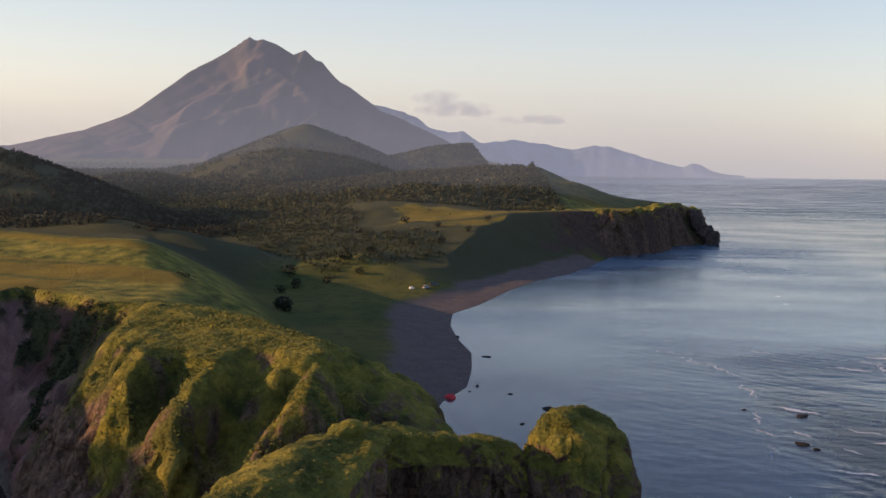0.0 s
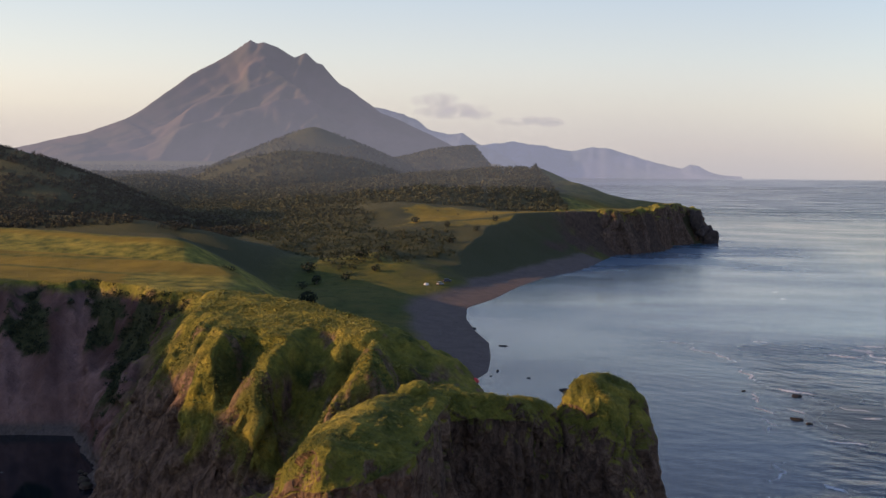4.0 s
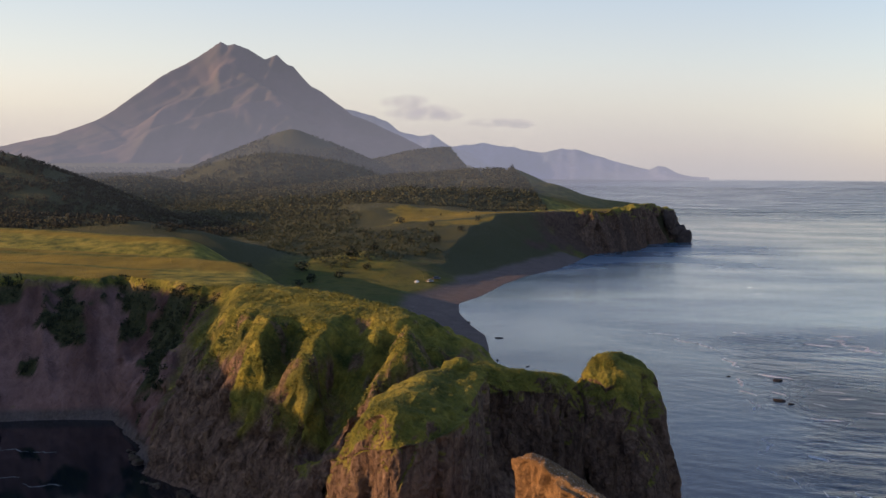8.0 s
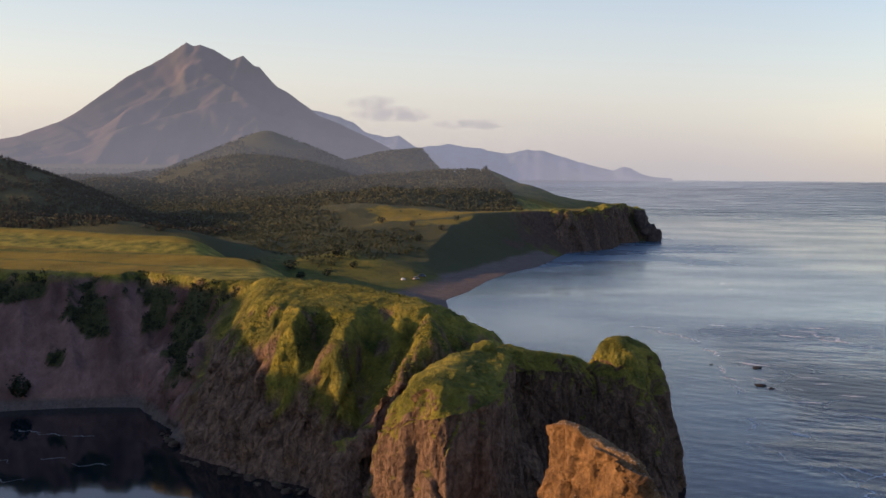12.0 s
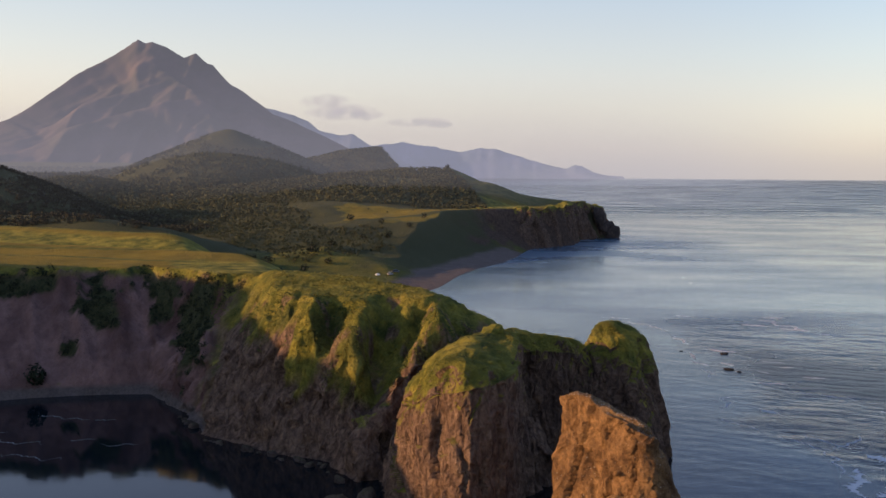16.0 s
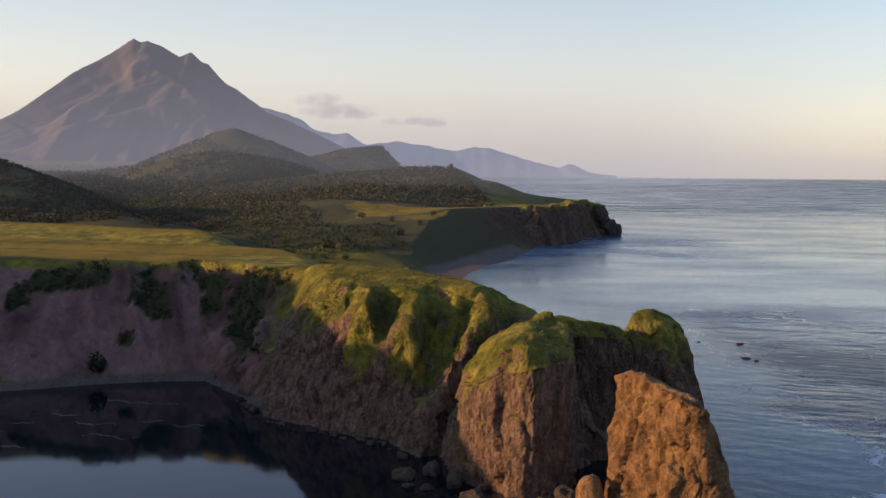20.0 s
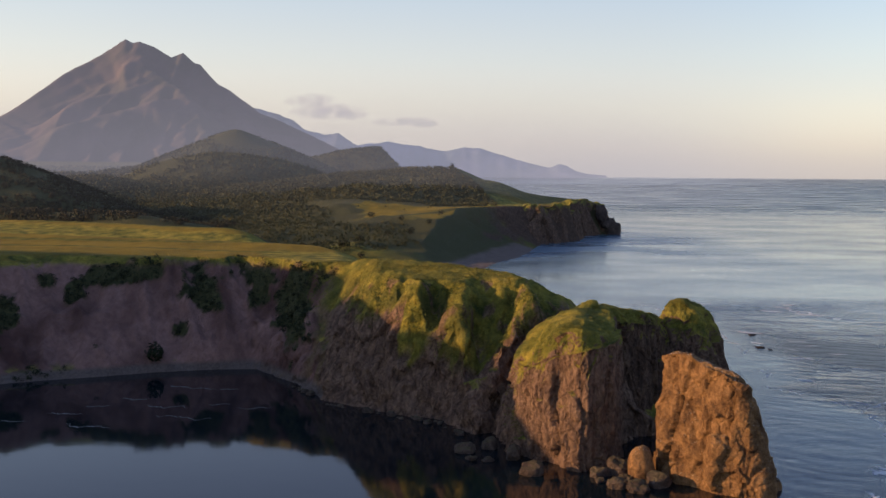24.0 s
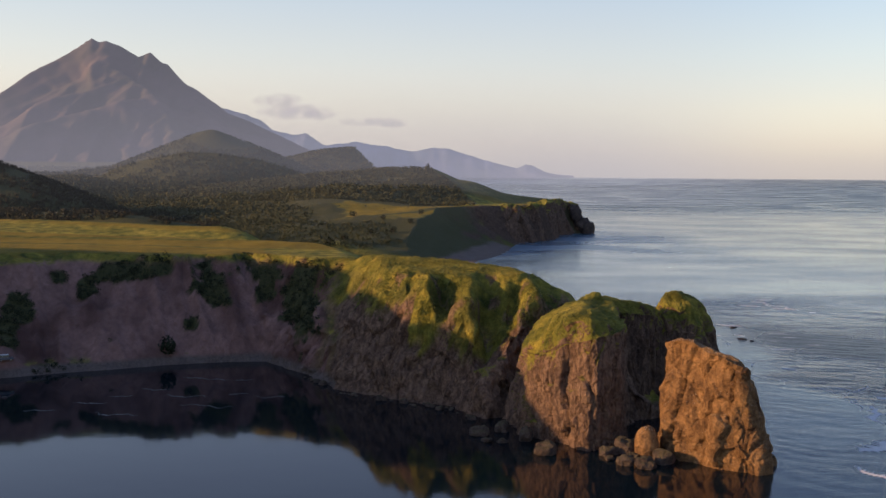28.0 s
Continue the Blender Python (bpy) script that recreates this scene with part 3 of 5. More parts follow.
cape = smooth01(gx, -72, -62) * (gy < 985)               # the grassy cape with the rock pillars
patch = fbm(gx, gy, 16, 4, 160)
streaks = fbm(gx * 0.65 - gy * 0.76, (gx * 0.76 + gy * 0.65) * 0.25, 6, 4, 165)
line = 19.0 + 4.0 * smooth01(gx, -16, -8) - 5.5 * smooth01(gx, 9, 13) + patch * 10 + streaks * 9
rock_cape = smooth01(line + 2 - gz, -1, 4) * smooth01(slope, 0.55, 1.1)
rock_cape = np.maximum(rock_cape, smooth01(slope + streaks, 3.2, 4.2) * smooth01(28 - gz, 0, 3))
soil = fbm(gx, gy, 4.5, 4, 168) + 0.4 * streaks
rock_cape = np.maximum(rock_cape, 0.85 * smooth01(soil, 0.24, 0.42) * smooth01(slope, 0.6, 1.0) * (gz < 33))
rock_far = np.maximum(smooth01(slope + patch * 0.4, 1.1, 1.6), smooth01(slope + patch * 0.2, 0.3, 0.5) * smooth01(gx + patch * 16, -12, 10) * (gy > 1385) * (gy < 1560)) * (gx > -30)
rock = np.clip(np.where(gy < 985, rock_cape, rock_far), 0, 1)
rock = np.maximum(rock, (1 - smooth01(gz + patch * 2, 1.5, 4)) * smooth01(gs, 0.5, 1.0))
scar = np.exp(-(((gx + 48) / 9) ** 2 + ((gy - 968) / 10) ** 2))
clay = smooth01(slope + patch * 0.25, 0.36, 0.52) * (gy < 990) * (1 - smooth01(gz + patch, 30, 31.6)) * smooth01(-gx + streaks * 4, 60, 68)
clay = np.maximum(clay, smooth01(-gx + streaks * 3, 66, 72) * (gy < 960) * smooth01(gz, 2, 4) * (1 - smooth01(gz + patch, 28.5, 30.5)))
clay = np.maximum(clay, smooth01(scar + patch * 0.3, 0.5, 0.65))
thick = fbm(gx, gy, 24, 4, 180) + 0.5 * streaks
band = bay_scrub(gx, gz)
rim = smooth01(gz, 20, 30) * (gx > -150)
fall = 0.55 * fbm(gx * 0.92 + gy * 0.38, (gy * 0.92 - gx * 0.38) * 0.45, 9, 4, 185) + 0.6 * fbm(gx, gy, 17, 4, 187)
scree = np.clip(0.68 + 1.4 * fall, 0, 1)
scrub = smooth01(0.35 * thick + 0.85 * fbm(gx, gy, 8, 4, 183, gz) + 1.25 * band + 0.12 * rim - 0.56, 0.0, 0.16) * clay
dark_gully = smooth01(fbm(gx, gy, 13, 3, 190) - 0.12, 0, 0.12) * smooth01(slope, 0.7, 1.2) * cape * (1 - rock) * (gz < 30) * (gx < -12)
scrub = np.maximum(scrub, dark_gully * 0.4)
scrub = np.maximum(scrub, 0.6 * smooth01(patch * 6 + 26 - gz, 0, 4) * (gy > 1372) * (gy < 1500) * (gx < -10) * smooth01(gz, 8, 14))
# scrub tint here darkens the far hill's east flank for its shade
scrub = np.maximum(scrub, 0.7 * smooth01(gy - 0.3 * gx + patch * 12, 1560, 1600) * (gx > -60))
beach = (1 - smooth01(gd + fbm(gx, gy, 30, 3, 170) * 5, 22, 30)) * (gs < 0.3) * (gy > 950) * (1 - smooth01(gz + patch, 3.5, 5.5))
beach = np.maximum(beach, (1 - smooth01(gz, 1.6, 3.0)) * (gx < -60) * (gy < 960))
gold = np.maximum(np.exp(-((along(gx, gy, RISE_NEAR)[0] / 20) ** 2)), np.exp(-((along(gx, gy, RISE_FAR)[0] / 13) ** 2)))
gold = np.maximum(gold, (gy < 985 + np.clip(-gx - 76, 0, 60) * 0.4) * smooth01(-gx + patch * 8, 84, 96))
field = smooth01(gold + patch * 0.3, 0.3, 0.75) * smooth01(gz + patch * 2, 29, 33) * (1 - smooth01(slope, 0.25, 0.5)) * (gx < -60) * (gy < 1250)
strip = np.maximum(1.0 * inside(gx, gy, HEADLAND), smooth01(gx + patch * 16, -112, -98) * (gx < -10) * smooth01(gy + patch * 10, 1372, 1382) * (gy < 1500) * smooth01(gz + patch * 3, 25.5, 28)) * smooth01(gx + patch * 16, -112, -98) * (1 - smooth01(gy - np.clip(gx + 31, 0, 90) * 0.95 + patch * 9, 1476, 1486))
field = np.maximum(field, strip * (1 - smooth01(slope, 0.3, 0.55)))
field = np.maximum(field, smooth01(np.exp(-((along(gx, gy, [(18, 1600), (66, 1566), (76, 1575)])[0] / 11) ** 2)) + patch * 0.2, 0.4, 0.6) * (1 - smooth01(slope, 0.4, 0.8)))
meadow = (1 - smooth01(gz, 9, 16)) * (gy > 920)
# the far field's road, and grassy terrace bands with scarp shadow painted in
for dark_line in ([(-80, 1402), (-50, 1428), (-15, 1470), (30, 1520)], [(-88, 962), (-120, 975), (-170, 984), (-260, 990)], [(-100, 995), (-140, 1003), (-220, 1012), (-330, 1020)], [(-130, 1075), (-170, 1086), (-240, 1105)]):
    dark_band = np.exp(-((along(gx + patch * 2, gy + streaks * 2.5, dark_line)[0] / np.where(gy > 1300, 4.0, 2.3)) ** 2))
    field = field * (1 - 0.9 * dark_band)
    meadow = np.maximum(meadow, 0.9 * dark_band)
wood = smooth01(gy + patch * 40, 1230, 1290) * (1 - field) * smooth01(-gx - (gy - 1519) * 0.167 + patch * 10, -20, -5)
wood = np.maximum(wood, smooth01(gy + gx * 0.3 + patch * 30, 1160, 1220) * (gx < -150) * (1 - field))
# wood tint also darkens the ground behind the plateau, for its shade
wood = np.maximum(wood, smooth01(gy + gx * 0.12 + patch * 24, 1090, 1125) * smooth01(-gx, 110, 150) * (1 - field))
for name, values in (("rock", rock * (1 - clay)), ("clay", clay), ("scrub", scrub), ("scree", scree), ("shade_tone", 1.0 * (gy > 1300)), ("beach", beach), ("field", field), ("meadow", meadow), ("wood", wood)):
    attribute(me, name, values.ravel()[used])
GROUND = ground_material()
me.materials.append(GROUND)
ground = tagged(new("ground", me), "grassy coastal land with cliffs, meadow and shingle beach", "ground", kind="structure")

# ---- the sea ----
sx = spaced((-2500, -300, 200), (-300, 20, 10), (20, 180, 2.5), (180, 400, 10), (400, 4600, 200))
sy = spaced((-400, 700, 100), (700, 780, 10), (780, 1160, 3), (1160, 1800, 10), (1800, 5520, 120))
wx, wy = np.meshgrid(sx, sy)
reach = np.clip(wy - 650, 1, 5000)
swollen = 63.2 - reach * np.interp(reach, [2550, 4700, 5000], [63.2 / 2550, 0.0042, 0.0036])
wz = np.where(wy > 3200, np.maximum(swollen, 0), 0) * smooth01(wx, -700, -200)
me, _ = sheet_mesh("water", np.stack([wx, wy, wz], -1))
# still water near the shore, chop over the reef east of a wavy edge, wind far out
REEF_EDGE = [(160, 1150), (110, 1100), (73, 1079), (85, 1032), (81, 973), (82, 945), (72, 908), (78, 872), (98, 828), (120, 700)]
edge_y, edge_x = np.array([p[1] for p in REEF_EDGE[::-1]], float), np.array([p[0] for p in REEF_EDGE[::-1]], float)
over = wx - np.interp(wy, edge_y, edge_x) + fbm(wx, wy, 34, 4, 77) * 13
reef = smooth01(over, -3, 14) * smooth01(wy, 760, 830) * (1 - smooth01(wy + fbm(wx, wy, 60, 3, 78) * 70, 1010, 1180))
calm = 0.05 + 1.7 * smooth01(over, -3, 14) * smooth01(wy, 760, 830) * (1 - smooth01(wy + fbm(wx, wy, 60, 3, 78) * 70, 1010, 1180))
calm = calm + 0.2 * smooth01(wx + fbm(wx, wy, 40, 3, 83) * 14, 22, 60) * (1 - smooth01(wy, 1050, 1250)) + 0.07 * smooth01(wx + fbm(wx, wy, 90, 3, 79) * 60, 40, 260) + 0.05 * smooth01(wy, 950, 1150) * (1 - smooth01(wy, 1900, 2600))
calm = calm * (1 - smooth01(wy, 1900, 2700)) + 0.18 * smooth01(wy, 1250, 1420) * (1 - smooth01(wy, 1750, 2000)) * (1 - 0.7 * smooth01(wx, 150, 300))
calm = calm * (1 - 0.55 * (1 - smooth01(wx, 0, 50)) * (1 - smooth01(wy, 870, 900)))
attribute(me, "lively", calm.ravel())
# sky sheen painted into the open sea's base colour, none in the bay
attribute(me, "sea_sheen", (np.maximum(smooth01(wx, 20, 75), smooth01(wy, 905, 1000)) * (0.12 + 0.88 * smooth01(wy, 960, 1180)) * (1 - 0.75 * smooth01(wx + 0.25 * (wy - 1300), 130, 420)) * (1 - smooth01(wy, 1900, 2600))).ravel())
# fine wind ripples everywhere but in the sheltered bay
attribute(me, "wind", (0.12 + 0.88 * np.maximum(smooth01(wx, 15, 70), smooth01(wy, 900, 1010)) + 0.7 * reef + 0.8 * smooth01(wy, 1250, 1450) * (1 - smooth01(wy, 1700, 1900)) * (1 - smooth01(wx, 120, 260)) + 1.0 * smooth01(wy, 1900, 2600)).ravel())
me.materials.append(sea_material())
tagged(new("water", me), "calm blue-grey sea with ripples and foam", "sea", kind="structure")


# ---- volcano and far ranges ----
def volcano_mesh():
    x, y = np.meshgrid(spaced((-3600, -2000, 40), (-2000, -300, 9), (-300, 60, 30)), spaced((2900, 3500, 24), (3500, 4600, 9), (4600, 5000, 40)))
    skyline = [
        (-3300, 3700, 62), (-2500, 3740, 92), (-1874, 3800, 127), (-1678, 3900, 179), (-1585, 4000, 230), (-1563, 4040, 251), (-1527, 4120, 303), (-1491, 4200, 358), (-1450, 4280, 414), (-1392, 4360, 464), (-1346, 4400, 504),
        (-1289, 4430, 549), (-1260, 4430, 534), (-1236, 4430, 540), (-1183, 4430, 521), (-1118, 4430, 482), (-1075, 4430, 500), (-1033, 4430, 462), (-1012, 4430, 458), (-981, 4430, 422), (-945, 4430, 384), (-906, 4430, 364), (-833, 4430, 312), (-788, 4430, 275), (-731, 4430, 257), (-605, 4430, 200), (-480, 4420, 140), (-250, 4400, 40), (0, 4380, -60),
    ]
    q_sky, (h,) = along(x, y, skyline)
    z = h - np.interp(q_sky, [0, 60, 350, 700, 1100, 1600], [0, 42, 225, 360, 430, 460]) * np.clip(h / 420, 0.35, 1.1)
    kx, ky = x + fbm(x, y, 130, 3, 217) * 22, y + fbm(x, y, 130, 3, 218) * 22
    for line, west, east in (
        ([(-1250, 4420, 526), (-1168, 4320, 440), (-1074, 4230, 376), (-994, 4150, 313), (-936, 4080, 253), (-880, 4000, 190)], 0.72, 0.85),
        ([(-1195, 4345, 462), (-1300, 4250, 372), (-1420, 4150, 292), (-1560, 4000, 172)], 0.7, 0.9),
        ([(-1100, 4255, 392), (-1220, 4140, 330), (-1330, 4040, 280), (-1480, 3900, 156)], 0.7, 0.9),
        ([(-1000, 4155, 318), (-1090, 4070, 285), (-1180, 3980, 250), (-1300, 3850, 196), (-1420, 3750, 120)], 0.7, 0.9),
        ([(-1440, 4330, 395), (-1540, 4230, 300), (-1640, 4130, 215)], 0.7, 0.8),
        ([(-900, 4400, 350), (-820, 4200, 235), (-760, 4000, 150)], 0.6, 0.6),
    ):
        z = smax(z, spur(kx, ky, line, west, east, 10), 10)
    w = np.clip(q_sky / 120, 0, 1)
    across, down = x * 0.8 - y * 0.6, x * 0.6 + y * 0.8
    z = z + w * (ridged(across, down * 0.22, 95, 4, 200) * 9 + ridged(across, down * 0.3, 38, 3, 205) * 6 + fbm(x, y, 60, 4, 210) * 5) + fbm(x, y, 26, 3, 215) * 2.0 * (1 - w)
    z = z - np.clip(x + 0.1 * (y - 3700) + 230, 0, 400) * 1.2
    me, _ = sheet_mesh("volcano", np.stack([x, y, z], -1), keep=z > -20)
    return me


me = volcano_mesh()
me.materials.append(mountain_material("volcano_slope", (0.082, 0.078, 0.088), (0.125, 0.105, 0.108)))
tagged(new("volcano", me), "tall steep volcano with bare hazy purple-grey slopes", "mountain")


def range_mesh(name, line, depth, seed, rough, base):
    """A mountain range: skyline (x, y, height) with slopes falling to both sides."""
    lx = np.linspace(line[0][0], line[-1][0], 160)
    px, py, ph = (np.array([p[n] for p in line], float) for n in range(3))
    cy, ch = np.interp(lx, px, py), np.interp(lx, px, ph)
    v = np.linspace(-1, 0.35, 34)
    gx2, gv = np.meshgrid(lx, v)
    fall = np.abs(gv)
    gy2 = cy[None] + gv * depth
    gz2 = base + (ch[None] - base) * (1 - fall) ** 1.1 + fbm(gx2, gy2, 120, 4, seed) * rough * np.clip(fall * 6, 0, 1) * (1 - fall)
    gz2 += fbm(gx2, 0 * gx2, 40, 3, seed + 9) * rough * 0.18 * np.clip((ch[None] - base) / 100, 0, 1)
    return sheet_mesh(name, np.stack([gx2, gy2, gz2 - 1], -1))[0]


# the haze of distance is put into the ranges' blue slope colours
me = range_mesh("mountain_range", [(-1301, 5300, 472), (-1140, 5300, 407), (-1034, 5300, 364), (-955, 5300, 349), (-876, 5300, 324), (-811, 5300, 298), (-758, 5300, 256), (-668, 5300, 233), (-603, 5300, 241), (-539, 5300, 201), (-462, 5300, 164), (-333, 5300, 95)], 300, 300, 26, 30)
me.materials.append(mountain_material("hazed_range_slope", (0.09, 0.115, 0.19), (0.14, 0.17, 0.26)))
tagged(new("mountain_range", me), "mountain range behind the volcano, coloured blue for haze", "mountain range", kind="structure")
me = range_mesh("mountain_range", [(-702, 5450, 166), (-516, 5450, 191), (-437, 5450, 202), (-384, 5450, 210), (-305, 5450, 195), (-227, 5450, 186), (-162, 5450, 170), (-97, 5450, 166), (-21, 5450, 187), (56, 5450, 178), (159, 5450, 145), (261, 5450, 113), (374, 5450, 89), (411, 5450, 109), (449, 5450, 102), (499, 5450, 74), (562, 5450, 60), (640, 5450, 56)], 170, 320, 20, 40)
me.materials.append(mountain_material("hazed_far_range_slope", (0.12, 0.16, 0.28), (0.16, 0.20, 0.33)))
tagged(new("mountain_range", me), "far mountain range sloping to the sea, coloured pale blue for haze", "mountain range", kind="structure")


# ---- clouds: thin grey-pink wisps far behind the volcano ----
def cloud_material():
    m, t, p = material("cloud_wisp")
    out = t.nodes["Material Output"]
    t.nodes.remove(p)
    glow = node(t, "ShaderNodeEmission", Color=(0.37, 0.325, 0.335, 1), Strength=1.0)
    clear = t.nodes.new("ShaderNodeBsdfTransparent")
    blend = t.nodes.new("ShaderNodeMixShader")
    n = ramp(t, noise_node(t, 0.011, 6, 0.62), [(0.32, 0.0), (0.68, 1.0)])
    fac = maths(t, "MULTIPLY", maths(t, "MULTIPLY", n, attr(t, "thick")), 0.85, True)
    t.links.new(fac, blend.inputs[0])
    t.links.new(clear.outputs[0], blend.inputs[1])
    t.links.new(glow.outputs[0], blend.inputs[2])
    t.links.new(blend.outputs[0], out.inputs["Surface"])
    return m


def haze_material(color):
    """Evening haze put in as a glowing veil, as thick as its attribute says."""
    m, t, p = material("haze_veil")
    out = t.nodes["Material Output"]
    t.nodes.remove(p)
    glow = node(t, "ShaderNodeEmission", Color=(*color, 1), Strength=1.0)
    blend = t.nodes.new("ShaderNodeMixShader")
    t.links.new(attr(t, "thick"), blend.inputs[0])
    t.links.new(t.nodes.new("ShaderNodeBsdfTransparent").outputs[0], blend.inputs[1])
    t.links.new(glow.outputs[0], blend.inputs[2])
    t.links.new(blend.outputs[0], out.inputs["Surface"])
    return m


# glowing sheets put in for airlight: distance, thickness, heights of foot and top, where it fades (of its height),
# tone, east end of the veil
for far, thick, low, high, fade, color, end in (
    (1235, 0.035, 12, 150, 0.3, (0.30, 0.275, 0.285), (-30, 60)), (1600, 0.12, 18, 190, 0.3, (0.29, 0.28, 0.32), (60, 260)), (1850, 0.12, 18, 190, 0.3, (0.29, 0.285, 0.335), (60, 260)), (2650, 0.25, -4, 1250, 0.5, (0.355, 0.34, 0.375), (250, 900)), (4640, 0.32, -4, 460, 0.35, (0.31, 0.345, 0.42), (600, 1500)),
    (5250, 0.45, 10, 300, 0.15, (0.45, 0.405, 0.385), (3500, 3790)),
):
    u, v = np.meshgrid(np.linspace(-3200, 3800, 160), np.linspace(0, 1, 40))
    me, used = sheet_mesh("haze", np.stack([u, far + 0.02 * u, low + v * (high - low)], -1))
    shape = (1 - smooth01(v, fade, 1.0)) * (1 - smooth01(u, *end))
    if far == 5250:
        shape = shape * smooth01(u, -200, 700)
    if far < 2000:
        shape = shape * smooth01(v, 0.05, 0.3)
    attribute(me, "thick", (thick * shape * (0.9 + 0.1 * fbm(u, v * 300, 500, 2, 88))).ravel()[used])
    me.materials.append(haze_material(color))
    tagged(new("backdrop", me), "thin glowing sheet standing in for evening haze", "haze", kind="structure")

CLOUD = cloud_material()
for cx, cz, wide, tall in ((-680, 348, 190, 40), (-760, 400, 130, 34), (-560, 332, 90, 24), (-320, 300, 160, 24), (-215, 288, 70, 16), (-1500, 250, 160, 26)):
    u, v = np.meshgrid(np.linspace(-1, 1, 33), np.linspace(-1, 1, 13))
    bend = 1 + 0.35 * fbm(u * 3 + cx, v, 1.0, 2, 5)
    co = np.stack([cx + u * wide, 5480 + 0 * u + (1 - u * u - v * v) * 20, cz + v * tall * bend + u * tall * 0.15], -1)
    me, used = sheet_mesh("cloud", co)
    attribute(me, "thick", (np.clip(1 - u * u - v * v, 0, 1) ** 0.8).ravel()[used])
    me.materials.append(CLOUD)
    tagged(new("cloud", me), "thin grey-pink evening cloud low in the sky", "cloud", kind="structure")


# ---- tools for things ----
def thing(name, place, label, category, group="", kind=""):
    ob = new(name)
    ob.location = place
    ob.empty_display_size = 0.5
    return tagged(ob, label, category, group, kind)


def part(name, bm, mat, parent, label=""):
    """Links a bmesh, given in the parent's own space, as one mesh object under it."""
    me = bpy.data.meshes.new(name)
    bm.to_mesh(me)
    bm.free()
    me.materials.append(mat)
    ob = new(name, me)
    ob.parent = parent
    return tagged(ob, label) if label else ob


def block(size, at=(0, 0, 0), bevel=0.0, taper=1.0, shift=0.0):
    """A box with its foot at the given place, bevelled; its top may be narrower and moved along x."""
    bm = bmesh.new()
    bmesh.ops.create_cube(bm, size=1)
    for v in bm.verts:
        k = taper if v.co.z > 0 else 1.0
        v.co = Vector((v.co.x * size[0] * k + (shift if v.co.z > 0 else 0) + at[0], v.co.y * size[1] * k + at[1], (v.co.z + 0.5) * size[2] + at[2]))
    if bevel:
        bmesh.ops.bevel(bm, geom=bm.edges[:], offset=bevel, segments=2, affect="EDGES")
    return bm


def disc(radius, width, at):
    """A wheel-like disc whose axle lies along y."""
    bm = bmesh.new()
    bmesh.ops.create_cone(bm, cap_ends=True, segments=18, radius1=radius, radius2=radius, depth=width)
    bmesh.ops.rotate(bm, verts=bm.verts, matrix=Matrix.Rotation(math.pi / 2, 3, "X"))
    bmesh.ops.bevel(bm, geom=[e for e in bm.edges if e.calc_face_angle(0) > 1], offset=width * 0.15, segments=2, affect="EDGES")
    bmesh.ops.translate(bm, verts=bm.verts, vec=at)
    return bm


def mesh_from(name, verts, faces, smooth=False):
    """A mesh from arrays of points and of faces with equal corners."""
    verts, faces = np.asarray(verts, np.float32), np.asarray(faces, np.int32)
    me = bpy.data.meshes.new(name)
    me.vertices.add(len(verts))
    me.vertices.foreach_set("co", verts.ravel())
    me.loops.add(faces.size)
    me.loops.foreach_set("vertex_index", faces.ravel())
    me.polygons.add(len(faces))
    me.polygons.foreach_set("loop_start", np.arange(0, faces.size, faces.shape[1], dtype=np.int32))
    me.polygons.foreach_set("use_smooth", np.full(len(faces), smooth))
    me.update(calc_edges=True)
    return me


def stone_mesh(name, size, seed, rough=0.28, detail=3):
    """A craggy rock with its foot near z = 0."""
    bm = bmesh.new()
    bmesh.ops.create_icosphere(bm, subdivisions=detail, radius=1)
    co = np.array([v.co[:] for v in bm.verts])
    off = seed * 3.7
    k = 1 + fbm(co[:, 0] + off, co[:, 1], 0.9, 4, seed, co[:, 2]) * rough * 1.6 + ridged(co[:, 0] + off, co[:, 1], 0.7, 2, seed + 5, co[:, 2]) * rough * 0.35
    co = co * k[:, None]
    co = np.sign(co) * np.abs(co) ** 0.82
    co = co * np.array(size) * 0.5
    co[:, 2] += size[2] * 0.36
    for v, c in zip(bm.verts, co):
        v.co = c
    me = bpy.data.meshes.new(name)
    for f in bm.faces:
        f.smooth = detail > 3
    bm.to_mesh(me)
    bm.free()
    return me


def height_at(x, y):
    return float(land_height(np.array([float(x)]), np.array([float(y)]))[0][0])


RUST_ROCK = rock_material("rust_rock", (0.105, 0.055, 0.028), (0.42, 0.238, 0.106), 0.12, 0.4)
GREY_ROCK = rock_material("grey_rock", (0.055, 0.040, 0.034), (0.16, 0.12, 0.10), 0.3)
DARK_ROCK = rock_material("wet_rock", (0.018, 0.017, 0.018), (0.06, 0.052, 0.05))
HEAD_ROCK = rock_material("headland_rock", (0.05, 0.038, 0.034), (0.14, 0.105, 0.09))


# ---- rock masses of the cape: bluff, wall and knob, and the stack off its foot ----
def loop_through(points, count):
    """A smooth closed line through points, as an array of rows."""
    p = np.array(points, float)
    n = len(p)
    s = np.linspace(0, n, count)
    i = np.floor(s).astype(int)
    t = (s - i)[:, None]
    a, b, c, d = p[(i - 1) % n], p[i % n], p[(i + 1) % n], p[(i + 2) % n]
    return 0.5 * (2 * b + (c - a) * t + (2 * a - 5 * b + 4 * c - d) * t * t + (3 * b - a - 3 * c + d) * t ** 3)


TUFTS = []                                                # grassy places on the rock masses


